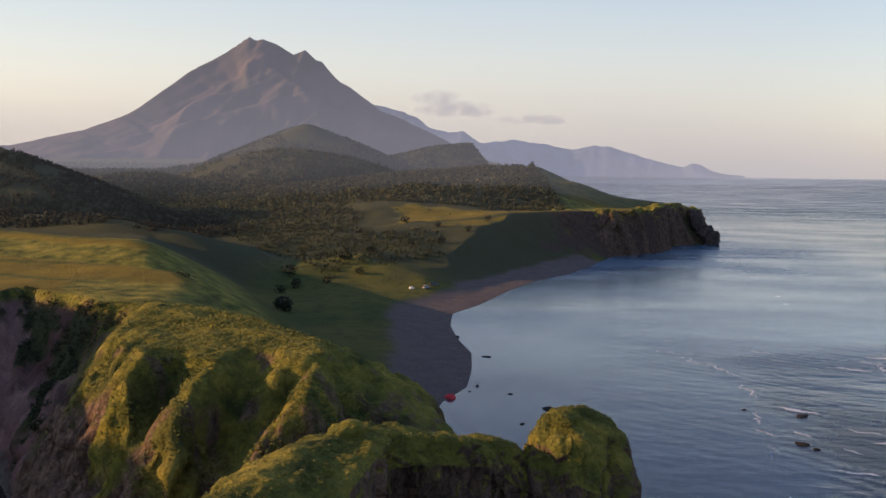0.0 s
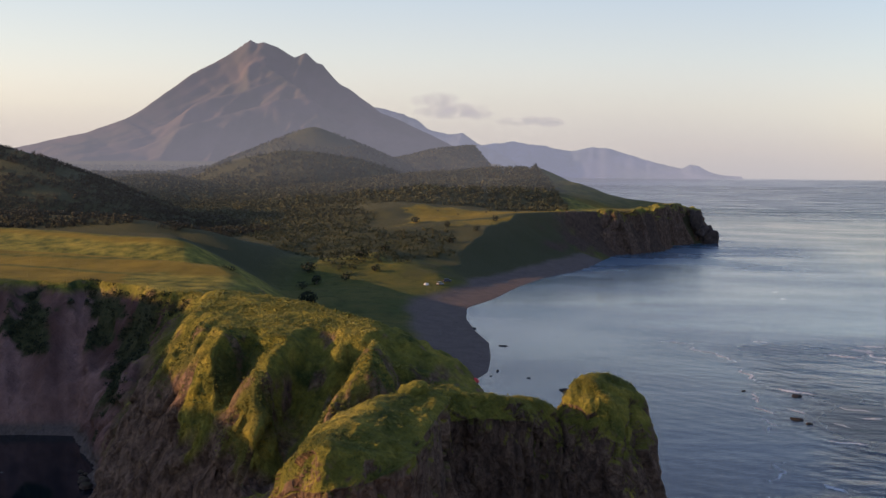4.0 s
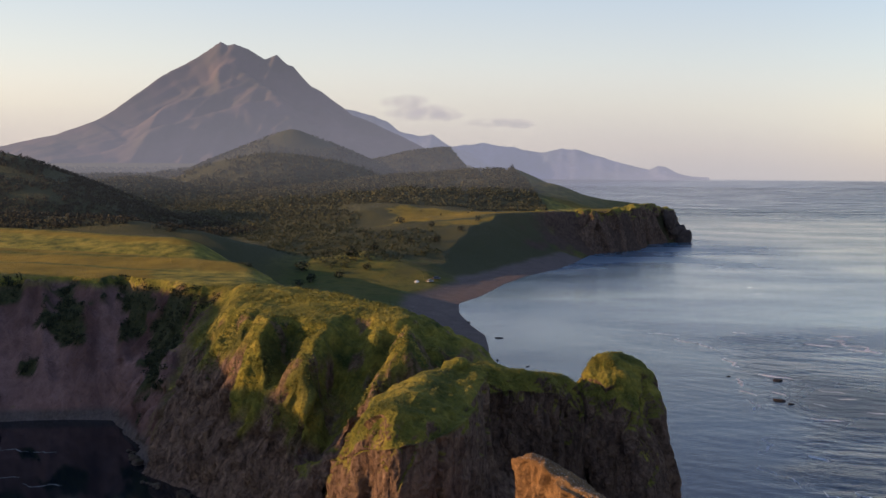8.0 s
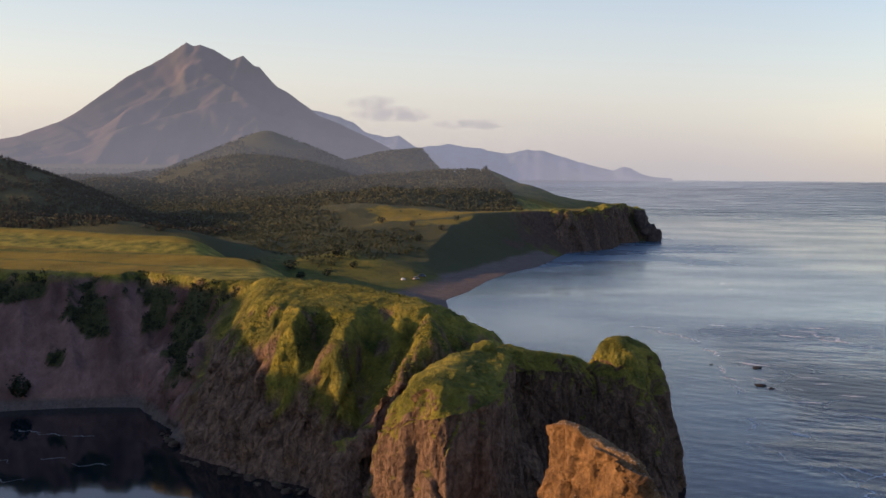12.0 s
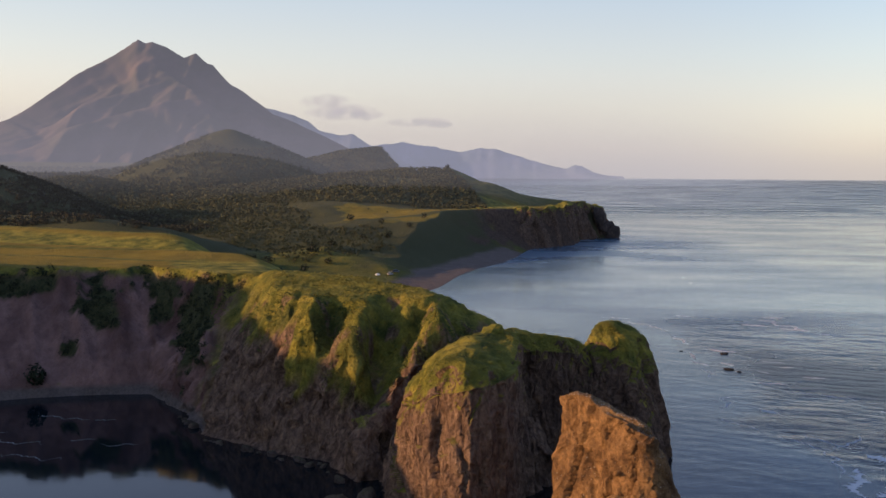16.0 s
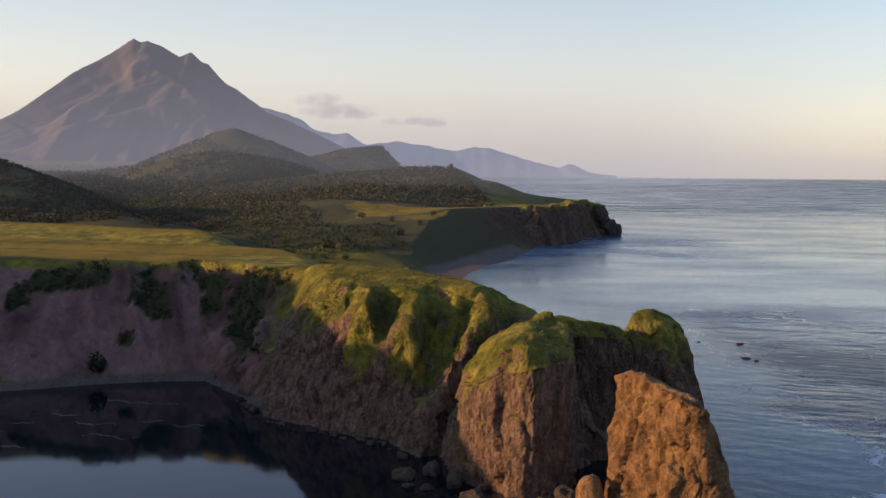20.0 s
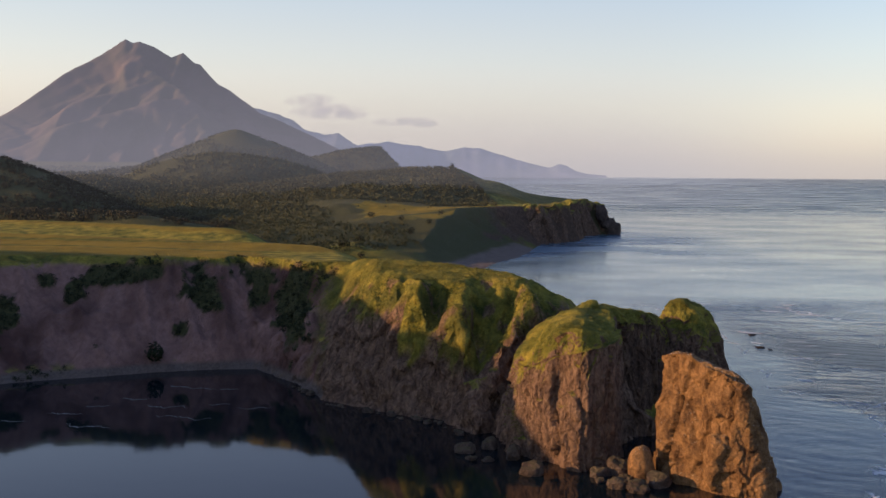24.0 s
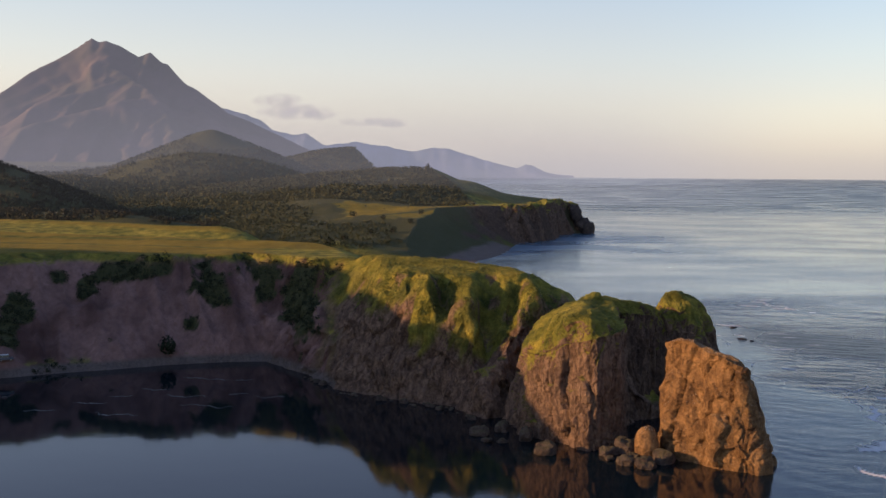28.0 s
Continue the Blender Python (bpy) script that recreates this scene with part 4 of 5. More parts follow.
def outcrop(name, label, category, plan, ridge, seed, mat, rough=1.0, tall=0.35, bulge=1.7, green=0.0, cols=330, wall=130, cap=64, scale=1.0, shade_tone=0.0):
    """A rock mass: plan has (foot x, y, rim x, y, height) round it; its top rises from the rim to a ridge of (x, y, height).
    tall: how far its blocks are drawn out upwards; green: how far the grass reaches down (no grass at 0)."""
    line = loop_through(plan, cols)
    foot, rim, rim_z = line[:, :2], line[:, 2:4], line[:, 4]
    k = np.linspace(0, 1, wall)[:, None]
    wx = foot[None, :, 0] + (rim[None, :, 0] - foot[None, :, 0]) * k ** 0.9
    wy = foot[None, :, 1] + (rim[None, :, 1] - foot[None, :, 1]) * k ** 0.9
    wz = -2 + (rim_z[None] + 2) * k
    o = np.linspace(0, 1, cap + 1)[1:, None]
    # nearest place of the ridge for every rim point
    best, near = np.full(cols, 1e18), np.zeros((cols, 3))
    for a, b in zip(ridge[:-1], ridge[1:]):
        a, b = np.array(a, float), np.array(b, float)
        t = np.clip(((rim - a[:2]) @ (b - a)[:2]) / ((b - a)[:2] @ (b - a)[:2]), 0, 1)[:, None]
        place = a + t * (b - a)
        q = ((rim - place[:, :2]) ** 2).sum(1)
        near = np.where((q < best)[:, None], place, near)
        best = np.minimum(best, q)
    cx = rim[None, :, 0] + (near[None, :, 0] - rim[None, :, 0]) * o
    cy = rim[None, :, 1] + (near[None, :, 1] - rim[None, :, 1]) * o
    cz = rim_z[None] + (near[None, :, 2] - rim_z[None]) * (1 - (1 - o) ** bulge)
    x, y, z = np.concatenate([wx, cx]), np.concatenate([wy, cy]), np.concatenate([wz, cz])
    co = np.stack([x, y, z], -1)

    def normals(p):
        ds = np.roll(p[:, :-1], -1, 1) - np.roll(p[:, :-1], 1, 1)
        ds = np.concatenate([ds, ds[:, :1]], 1)
        n = np.cross(ds, np.gradient(p, axis=0))
        return n / (np.linalg.norm(n, axis=2, keepdims=True) + 1e-9)

    n = normals(co)
    n = n * np.sign((n[..., 0] * (x - x.mean()) + n[..., 1] * (y - y.mean())).mean())
    steep = 1 - np.abs(n[..., 2])
    face = smooth01(steep, 0.15, 0.6)
    x0, y0, z0 = x, y, z
    x, y, z = x / scale, y / scale, z / scale
    lean = z + 0.35 * (x - x.mean())
    ax, ay = x + fbm(x, y, 5, 2, seed, z) * 1.3, y + fbm(x, y, 5, 2, seed + 3, z) * 1.3
    big, gap_big = cells(ax, ay, lean * tall, 5.4, seed + 10)
    mid, gap_mid = cells(ax, ay, lean * (tall + 0.1), 2.6, seed + 20)
    small, gap_small = cells(ax, ay, z * 0.7, 1.1, seed + 30)
    wave = big * 1.15 + mid * 0.42 + small * 0.1 - gap_big * 0.35 - gap_mid * 0.16 - gap_small * 0.05
    wave = wave + fbm(x, y, 8, 5, seed + 40, z * 0.4) * 1.3 + ridged(x, y, 4.5, 4, seed + 45, z * 0.1) * 0.75 + fbm(x, y, 1.2, 3, seed + 47, z * 0.6) * 0.16
    lump = fbm(x, y, 5, 4, seed + 50, z) * 1.9 + ridged(x, y, 2.0, 3, seed + 55, z) * 0.4
    fade = np.concatenate([np.ones(wall), 1 - 0.7 * np.linspace(0, 1, cap) ** 3])[:, None]
    amount = (wave * rough * face + lump * (1 - face)) * fade * scale
    x, y, z = x0, y0, z0
    co = co + n * amount[..., None]
    ob = thing(name, (0, 0, 0), label, category)
    turf = np.zeros(x.shape)
    if green:
        up = normals(co)[..., 2] * np.sign(normals(co)[-8:, :, 2].mean())
        soft = fbm(x, y, 5, 3, seed + 60, z * 0.4) * 0.8 + fbm(x, y, 1.6, 2, seed + 65, z) * 0.35
        turf = smooth01(up + soft * 0.6 + (z - (rim_z[None] - green)) * 0.06, 0.28, 0.6)
        TUFTS.append(co[(turf > 0.7) & (up > 0.4)])
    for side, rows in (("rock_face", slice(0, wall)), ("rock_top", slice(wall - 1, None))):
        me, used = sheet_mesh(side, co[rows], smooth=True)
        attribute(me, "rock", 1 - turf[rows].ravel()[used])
        # how strongly shade is painted into this mass's rock
        attribute(me, "shade_tone", np.full(len(used), shade_tone))
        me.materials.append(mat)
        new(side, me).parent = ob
    return ob


outcrop("rock_bluff", "tall tan rock bluff with a grassy domed top", "cliff", [
    (-14, 836, -6, 837, 18), (-9.6, 824, -7.6, 824, 14.5), (-6.5, 817, -6.2, 817.5, 19.5), (-1.6, 811.5, -1.2, 811.6, 23.6), (4.5, 805.2, 4.6, 805.4, 25.6), (10.5, 807.5, 9.8, 808.2, 26.2),
    (15.2, 816.5, 13.4, 817, 27.2), (16.6, 830, 14.6, 830, 28.6), (16, 845, 14.6, 842, 29), (8, 851, 8, 848, 28), (-7, 848, -1.5, 846, 24),
], [(3.4, 814.5, 30.2), (5, 821, 31.0), (10, 836.5, 31.2)], 900, GROUND, 1.0, 0.16, 1.9, 3.0)
outcrop("rock_wall", "rock wall with a green top, darkened for shade", "cliff", [
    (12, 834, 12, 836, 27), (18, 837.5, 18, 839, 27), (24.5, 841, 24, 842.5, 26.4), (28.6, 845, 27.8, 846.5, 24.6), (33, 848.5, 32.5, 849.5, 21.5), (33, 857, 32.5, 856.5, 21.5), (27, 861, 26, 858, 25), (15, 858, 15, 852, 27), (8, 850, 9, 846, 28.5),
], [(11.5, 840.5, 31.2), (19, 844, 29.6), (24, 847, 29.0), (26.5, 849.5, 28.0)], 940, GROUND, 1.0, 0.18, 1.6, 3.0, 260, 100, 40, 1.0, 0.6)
outcrop("rock_dome", "domed rock knob with a grassy cap, cliffs darkened for shade", "cliff", [
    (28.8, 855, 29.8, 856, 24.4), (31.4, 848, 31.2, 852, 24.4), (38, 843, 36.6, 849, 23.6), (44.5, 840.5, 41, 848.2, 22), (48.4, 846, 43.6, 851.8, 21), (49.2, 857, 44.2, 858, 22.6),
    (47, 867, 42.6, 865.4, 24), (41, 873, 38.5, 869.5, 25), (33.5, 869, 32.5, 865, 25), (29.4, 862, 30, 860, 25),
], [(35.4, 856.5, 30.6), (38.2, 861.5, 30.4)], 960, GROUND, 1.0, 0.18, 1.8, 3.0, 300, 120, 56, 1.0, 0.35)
outcrop("sea_stack", "tall rust-orange rock stack at the cape's foot in the sea", "sea stack", [
    (20.4, 806.5, 22.2, 807, 24.2), (20.8, 802, 22.9, 803.2, 25.4), (26, 796, 27, 797, 25.0), (30.8, 791, 31.2, 791.2, 24.0), (36.2, 788.2, 33.8, 789.6, 21.8), (41.6, 790, 36.4, 792, 17.4),
    (45.2, 799, 38, 799, 14), (43.5, 808, 36.8, 805.5, 13.5), (36, 813.5, 31.5, 809.5, 16.5), (26, 812, 25, 810, 21),
], [(24.2, 804.4, 26.3), (27.8, 799, 25.6), (31.8, 793.2, 24.5)], 1980, RUST_ROCK, 1.05, 0.4, 1.5, 0.0, 330, 140, 46)

outcrop("headland_cliff", "far cliff with upright buttresses over the sea, darkened for shade", "cliff", [
    (-8, 1478, -12, 1496, 31), (20, 1488, 16, 1510, 33), (48, 1497, 44, 1516, 33.6), (72, 1529, 66, 1542, 32.6), (87, 1556, 79, 1566, 33), (96, 1612, 87, 1618, 36), (116, 1650, 106, 1656, 34.5),
    (137, 1664, 122, 1670, 30), (136, 1700, 118, 1695, 31), (90, 1765, 80, 1740, 30), (10, 1745, 10, 1720, 30), (-45, 1640, -30, 1640, 28), (-45, 1530, -35, 1540, 28),
], [(0, 1580, 27), (70, 1680, 27)], 1000, GROUND, 1.1, 0.12, 1.5, 3.5, 420, 70, 16, 2.6, 0.55)

me = stone_mesh("grassy_knob", (4.2, 4.0, 3.6), 591, 0.3, 4)
me.materials.append(GROUND)
tagged(new("grassy_knob", me), "small grassy knob on the ridge behind the bluff", "rock").matrix_world = pose(10.2, 837.8, 29.4, 0, 0, 30)

# boulders at the foot of the cape: place, width, height, seed
BOULDERS = [(-19.7, 820, 4, 2.6), (-14, 823, 3.6, 3), (-18.2, 813.5, 2.6, 1.6), (-14.6, 813, 2.4, 1.5), (-8.6, 815, 4.2, 4.4), (-5.5, 803.5, 4.8, 3.2), (8.5, 803, 4, 2.8), (12.5, 804.5, 5, 4), (10.8, 794.5, 4, 2.8), (15, 793, 4.4, 3), (19.5, 796.5, 4.6, 3.6), (8, 798.5, 2.2, 1.4), (13.6, 799, 3, 2), (16.5, 808, 4, 3)]
for n, (x, y, w, h) in enumerate(BOULDERS):
    me = stone_mesh("boulder", (w, w * 0.85, h), 500 + n, 0.46)
    me.materials.append(GREY_ROCK)
    ob = tagged(new("boulder", me), "grey-brown boulder at the cliff's foot in the water", "boulder", "boulders at the cape's foot")
    ob.matrix_world = pose(x, y, -0.5, 0, 0, n * 67)
for n in range(34):
    x = -70 + 54 * random.random()
    y = float(np.interp(x, [-73, -58, -41, -26, -16], [893, 868, 855, 846, 829])) - random.uniform(-1.0, 2.6)
    w = random.uniform(0.6, 1.2) + 1.6 * random.random() ** 3
    me = stone_mesh("boulder", (w, w * 0.8, w * 0.7), 540 + n, 0.4, detail=2)
    me.materials.append(GREY_ROCK)
    ob = tagged(new("boulder", me), "small grey boulder on the shore below the cliff", "boulder", "boulders along the bay's shore")
    ob.matrix_world = pose(x, y, -0.25, 0, 0, n * 41)
me = stone_mesh("rock_pillar", (5.2, 4.6, 8.6), 590, 0.2, 4)
me.materials.append(RUST_ROCK)
tagged(new("rock_pillar", me), "short rust-coloured rock pillar between cape and stack", "rock").matrix_world = pose(16.6, 800.5, -1.2, 0, 0, 20)

# rocks at the tip of the far headland
for n, (x, y, z, w, d, h) in enumerate(((120.5, 1657, 12, 11, 14, 21), (132, 1662, -2, 15, 15, 21), (126, 1659, 6, 11, 14, 12))):
    me = stone_mesh("headland_rock", (w, d, h), 600 + n, 0.42, 4)
    me.materials.append(HEAD_ROCK)
    tagged(new("headland_rock", me), "dark craggy rock knob at the headland's tip", "rock", "rock knobs of the headland").matrix_world = pose(x, y, z, 0, 0, n * 80)
# dark rocks awash in the sea and along the beach
SEA_ROCKS = [(88.3, 965, 4.5, 1.5), (90.5, 961, 3, 1.0), (93.4, 994.7, 6.5, 1.4), (87, 966.5, 1.8, 0.9), (27, 989, 7, 1.6), (-14, 1101, 3.2, 1.8), (1.6, 1062, 6, 0.9), (15.4, 1005, 2.2, 0.8), (21.5, 971, 2.0, 0.9), (3.4, 1006, 1.6, 0.7), (4.6, 1014, 1.8, 1.4), (91.5, 1593, 9, 2.2), (78, 1569, 7, 2), (79, 999, 2, 0.7), (66, 1500, 8, 1.6)]
for n, (x, y, w, h) in enumerate(SEA_ROCKS):
    me = stone_mesh("sea_rock", (w * 0.62, w * 0.4, h * 0.7), 620 + n, 0.3)
    me.materials.append(DARK_ROCK)
    tagged(new("sea_rock", me), "dark wet rock standing just above the water", "rock", "rocks awash in the sea").matrix_world = pose(x, y, -0.25 * h, 0, 0, n * 29)


# ---- foam on the water ----
FOAM = plain_material("foam", (0.60, 0.60, 0.61), 0.9, 0.0, 0.8)


def foam_streaks(places, name, label, mat=FOAM, wiggle=0.10):
    """Ragged flat foam streaks; places: x, y, length, width, turn in degrees."""
    verts, faces = [], []
    for n, (x, y, long, wide, turn) in enumerate(places):
        u = np.linspace(-1, 1, 40)
        bend = fbm(u * 2.2 + n * 7, 0 * u, 1.0, 3, 700) * long * wiggle
        half = wide * 0.46 * np.clip(1 - np.abs(u) ** 2.5, 0.02, 1) * (0.45 + 0.9 * np.abs(fbm(u * 6 + n * 3, 0 * u + 4, 1.0, 3, 710)))
        c, s = math.cos(radians(turn)), math.sin(radians(turn))
        first = len(verts)
        for k in range(40):
            for sign in (-1, 0, 1):
                px, py = u[k] * long * 0.5, bend[k] + sign * half[k] * (1 + 0.5 * math.sin(k * 1.9 + sign))
                verts.append((x + px * c - py * s, y + px * s + py * c, 0.04 + (0.12 * half[k] if sign == 0 else 0)))
        for k in range(39):
            a = first + 3 * k
            faces += [(a, a + 3, a + 4, a + 1), (a + 1, a + 4, a + 5, a + 2)]
    me = mesh_from(name, verts, faces)
    me.materials.append(mat)
    return tagged(new(name, me), label, "foam", kind="stuff")



foam_streaks([(130, 1267, 3, 1.2, 20), (129, 1236, 3, 1.2, 0), (130.7, 1079, 9, 3.5, -40), (134, 1056, 10, 3, -35), (94, 1001, 12, 3.5, -35), (90, 975, 6, 1.6, -60), (96, 943, 9, 2, -10), (108, 970, 6, 2, 10), (85, 905, 6, 2.2, -50), (90, 874, 14, 0.9, -55), (99, 858, 13, 6, -55), (144, 1043, 4, 1.5, 0), (137, 1090, 11, 3, -5), (74, 810, 17, 7, 36), (63, 788, 13, 2.4, -60), (86, 842, 22, 3, 70), (93, 836, 15, 6, 30)], "foam_patches", "white foam of small waves breaking over a reef")
foam_streaks([(81, 975, 9, 0.8, -60), (98.6, 961, 6, 1.0, -55), (101, 1076, 8, 1.2, -25), (122, 1066, 12, 3, -30), (110, 925, 10, 0.8, -35), (120, 905, 12, 0.8, -40)], "foam_crests", "thin white crests of waves on the open water")
foam_streaks([(76, 1062, 34, 0.9, -63), (84, 1024, 18, 1.2, -80), (81.5, 990, 14, 0.8, 85), (80, 958, 16, 0.6, 88), (75, 915, 18, 0.6, 72), (74, 890, 16, 0.5, -70), (106, 980, 9, 1.8, -20), (112, 953, 8, 2.0, -8), (97, 1092, 8, 1.6, -30), (66, 1083, 14, 0.7, -20), (84, 872, 15, 0.7, -55), (86, 856, 20, 0.8, 84), (95, 874, 18, 0.7, 42), (134, 1068, 28, 1.4, -74), (138, 1055, 9, 3.0, -60)], "foam_line", "white broken foam line along the edge of the reef", FOAM, 0.16)
foam_streaks([(-103, 886, 8, 0.7, -14), (-96, 884, 9, 0.6, -5), (-88, 883, 6, 0.6, 5), (-111, 869, 9, 0.7, -6), (-100, 861, 14, 0.6, -12), (-86, 864, 6, 0.6, 5), (-76, 860, 9, 0.6, 12), (-124, 851, 10, 0.8, -6), (-113, 838, 13, 0.8, -8), (-134, 842, 9, 0.7, 5), (-92, 848, 16, 0.6, -10), (-118, 860, 7, 0.6, 10)], "foam_lines", "thin pale foam lines drifting on the dark bay", plain_material("thin_foam", (0.20, 0.195, 0.19), 0.9, 0.0, 0.8), 0.22)


# ---- foliage ----
def leaf_cloud(bases, heights, widths, tones, rng, leaves=44, leaf=0.30, low=0.25, up=0.25):
    """Crowns of many small leaf clumps: arrays of points, faces and tone for plants at the given bases."""
    n = len(bases)
    way = rng.normal(size=(n, leaves, 3))
    way /= np.linalg.norm(way, axis=2, keepdims=True)
    reach = rng.uniform(0.55, 1.0, (n, leaves, 1)) ** 0.6
    lump = 1 + 0.35 * np.sin(way[..., :1] * 3.1 + rng.uniform(0, 6, (n, 1, 1))) * np.cos(way[..., 1:2] * 2.7 + rng.uniform(0, 6, (n, 1, 1)))
    half = np.stack([widths * 0.5, widths * 0.5, heights * (1 - low) * 0.5], 1)[:, None]
    mid = way * reach * lump * half
    mid[..., 2] += (heights * (1 + low) * 0.5)[:, None]
    # each clump is a bent quad that faces mostly outwards
    face = way + rng.normal(size=way.shape) * 0.28 + np.array([0, 0, up])
    face /= np.linalg.norm(face, axis=2, keepdims=True)
    side = np.cross(face, rng.normal(size=way.shape))
    side /= np.linalg.norm(side, axis=2, keepdims=True) + 1e-9
    over = np.cross(face, side)
    size = (widths[:, None, None] * leaf) * rng.uniform(0.6, 1.25, (n, leaves, 1))
    corners = np.stack([mid - side * size, mid - over * size * 0.8 + face * size * 0.35, mid + side * size, mid + over * size * 0.8 - face * size * 0.2], 2)
    verts = (corners + bases[:, None, None]).reshape(-1, 3)
    faces = np.arange(len(verts)).reshape(-1, 4)
    tone = np.repeat(np.clip(tones[:, None] + rng.normal(0, 0.07, (n, leaves)), 0, 1).ravel(), 4)
    return verts, faces, tone


def foliage(name, label, category, mat, bases, heights, widths, tones, rng, **more):
    verts, faces, tone = leaf_cloud(bases, heights, widths, tones, rng, **more)
    me = mesh_from(name, verts, faces)
    attribute(me, "tone", tone)
    me.materials.append(mat)
    return tagged(new(name, me), label, category, kind="stuff")


def scattered(count, box, chosen, rng):
    """Random places in a box of the plan that chosen(x, y, z, d, slope) keeps, as points on the ground."""
    x, y = rng.uniform(box[0], box[1], count), rng.uniform(box[2], box[3], count)
    z, d, steep, _ = land_height(x, y)
    zx, zy = land_height(x + 0.8, y)[0], land_height(x, y + 0.8)[0]
    tilt = np.hypot(zx - z, zy - z) / 0.8
    keep = chosen(x, y, z, d, tilt) & (d > 0.5)
    return np.stack([x, y, z], 1)[keep], tilt[keep]


rng = np.random.default_rng(4)
WOOD_LEAF = leaf_material("wood_leaf", (0.075, 0.085, 0.042), (0.20, 0.185, 0.08))
# olive hill scrub, its leaf colour darkened to hold the slope's shade
SHADE_HILL_LEAF = leaf_material("shade_hill_leaf", (0.048, 0.047, 0.03), (0.088, 0.08, 0.046))
SCRUB_LEAF = leaf_material("scrub_leaf", (0.024, 0.032, 0.018), (0.065, 0.075, 0.034))
GRASS_LEAF = leaf_material("grass_blade", (0.09, 0.125, 0.03), (0.58, 0.47, 0.09))


def in_wood(x, y, z, d, tilt):
    seen = (x > -0.55 * (y - 640)) & (x < 60)
    open_land = ((x > -130) & (y > 1315) & (y < 1478 + np.clip(x + 31, 0, 90) * 0.95) & ((z > 24) | (x > -62) | (z < 8))) | ((x > 10 - (y - 1519) * 0.167) & (y < 1900)) | ((np.hypot(x + 300, y - 1895) < 40))
    valley = (y < 1330) & (z < 12) & (x > -98)
    clump = fbm(x, y, 70, 3, 800) + fbm(x, y, 18, 2, 810) * 0.5
    dark_hill = (y < 1475) & (x < -0.9 * (y - 1050) + 60)
    return seen & ~open_land & ~valley & ~dark_hill & (z > 4) & (y > 1215 - 0.25 * x * 0) & (clump > -0.6) & ((z < 33) | (y > 1500) | (x < -250))


b, _ = scattered(64000, (-900, 40, 1215, 2260), in_wood, rng)
tall = rng.uniform(2.2, 4.0, len(b)) * np.clip(1.15 - (b[:, 2] - 40) / 130, 0.6, 1.1) * np.clip((b[:, 1] - 1080) / 480, 0.5, 1)
foliage("forest", "dense birch and alder wood in late-summer yellow-green", "forest", WOOD_LEAF, b, tall, tall * rng.uniform(0.75, 1.15, len(b)), np.clip(rng.normal(0.36, 0.11, len(b)) - 0.25 * np.clip((1500 - b[:, 1]) / 200, 0, 1) + fbm(b[:, 0], b[:, 1], 40, 2, 820) * 0.3, 0, 1), rng, leaves=22, leaf=0.22, low=0.0, up=1.1)

b, _ = scattered(9000, (-1500, -230, 2260, 3100), lambda x, y, z, d, tilt: (x > -0.55 * (y - 640)) & (fbm(x, y, 90, 3, 803) > -0.5), rng)
tall = rng.uniform(4, 8, len(b))
foliage("far_forest", "dim hazy forest on the plain below the volcano", "forest", WOOD_LEAF, b, tall, tall * 1.2, rng.uniform(0.05, 0.45, len(b)), rng, leaves=14, leaf=0.26, low=0.0, up=1.1)


def on_dark_hill(x, y, z, d, tilt):
    return (x > -560) & (x < -200) & (y < 1530) & (y > 1240) & (z > 12) & (x < -0.9 * (y - 1050) + 120) & (fbm(x, y, 22, 3, 830) > -0.35)


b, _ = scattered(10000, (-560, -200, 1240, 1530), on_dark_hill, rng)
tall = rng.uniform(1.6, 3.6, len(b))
foliage("hill_scrub", "dense olive scrub, darkened further for the hill's shade", "shrubs", SHADE_HILL_LEAF, b, tall, tall * 1.3, rng.uniform(0, 0.6, len(b)), rng, leaves=30, leaf=0.13, low=0.0)


def in_scrub(x, y, z, d, tilt):
    st = fbm(x * 0.65 - y * 0.76, (x * 0.76 + y * 0.65) * 0.25, 6, 4, 165)
    th = fbm(x, y, 24, 4, 180) + 0.5 * st
    ba = bay_scrub(x, z)
    bay = (x < -62) & (tilt > 0.3) & (0.35 * th + 0.85 * fbm(x, y, 8, 4, 183, z) + 1.25 * ba + 0.12 * smooth01(z, 20, 30) * (x > -150) > 0.62)
    return bay


b, _ = scattered(34000, (-200, 50, 815, 985), in_scrub, rng)
tall = rng.uniform(0.6, 1.5, len(b))
foliage("scrub", "dark green scrub clinging to the cliffs and gullies", "shrubs", SCRUB_LEAF, b - np.array([0, 0, 0.2]), tall, tall * 1.35, rng.uniform(0, 0.8, len(b)), rng, leaves=30, leaf=0.12, low=0.0)


def in_tussock(x, y, z, d, tilt):
    line = 19.0 + 4.0 * smooth01(x, -16, -8) - 5.5 * smooth01(x, 9, 13) + fbm(x, y, 16, 4, 160) * 10
    return (z > line - 1) & (x > -72) & (z > 9) & ~((x > -4) & (y > 874))


b, tilt = scattered(60000, (-75, 20, 835, 935), in_tussock, rng)
tall = rng.uniform(0.18, 0.5, len(b)) * (1 + 0.5 * fbm(b[:, 0], b[:, 1], 6, 2, 840))
tone = np.clip(0.42 + fbm(b[:, 0], b[:, 1], 9, 3, 850) * 0.5 - 0.12 * tilt, 0, 1)
foliage("grass_tussocks", "tall tufted grass, yellow-green in the evening light", "grass", GRASS_LEAF, b - np.array([0, 0, 0.12]), tall, tall * 1.5, tone, rng, up=3.0, leaves=6, leaf=0.24, low=0.0)
b = np.concatenate(TUFTS)
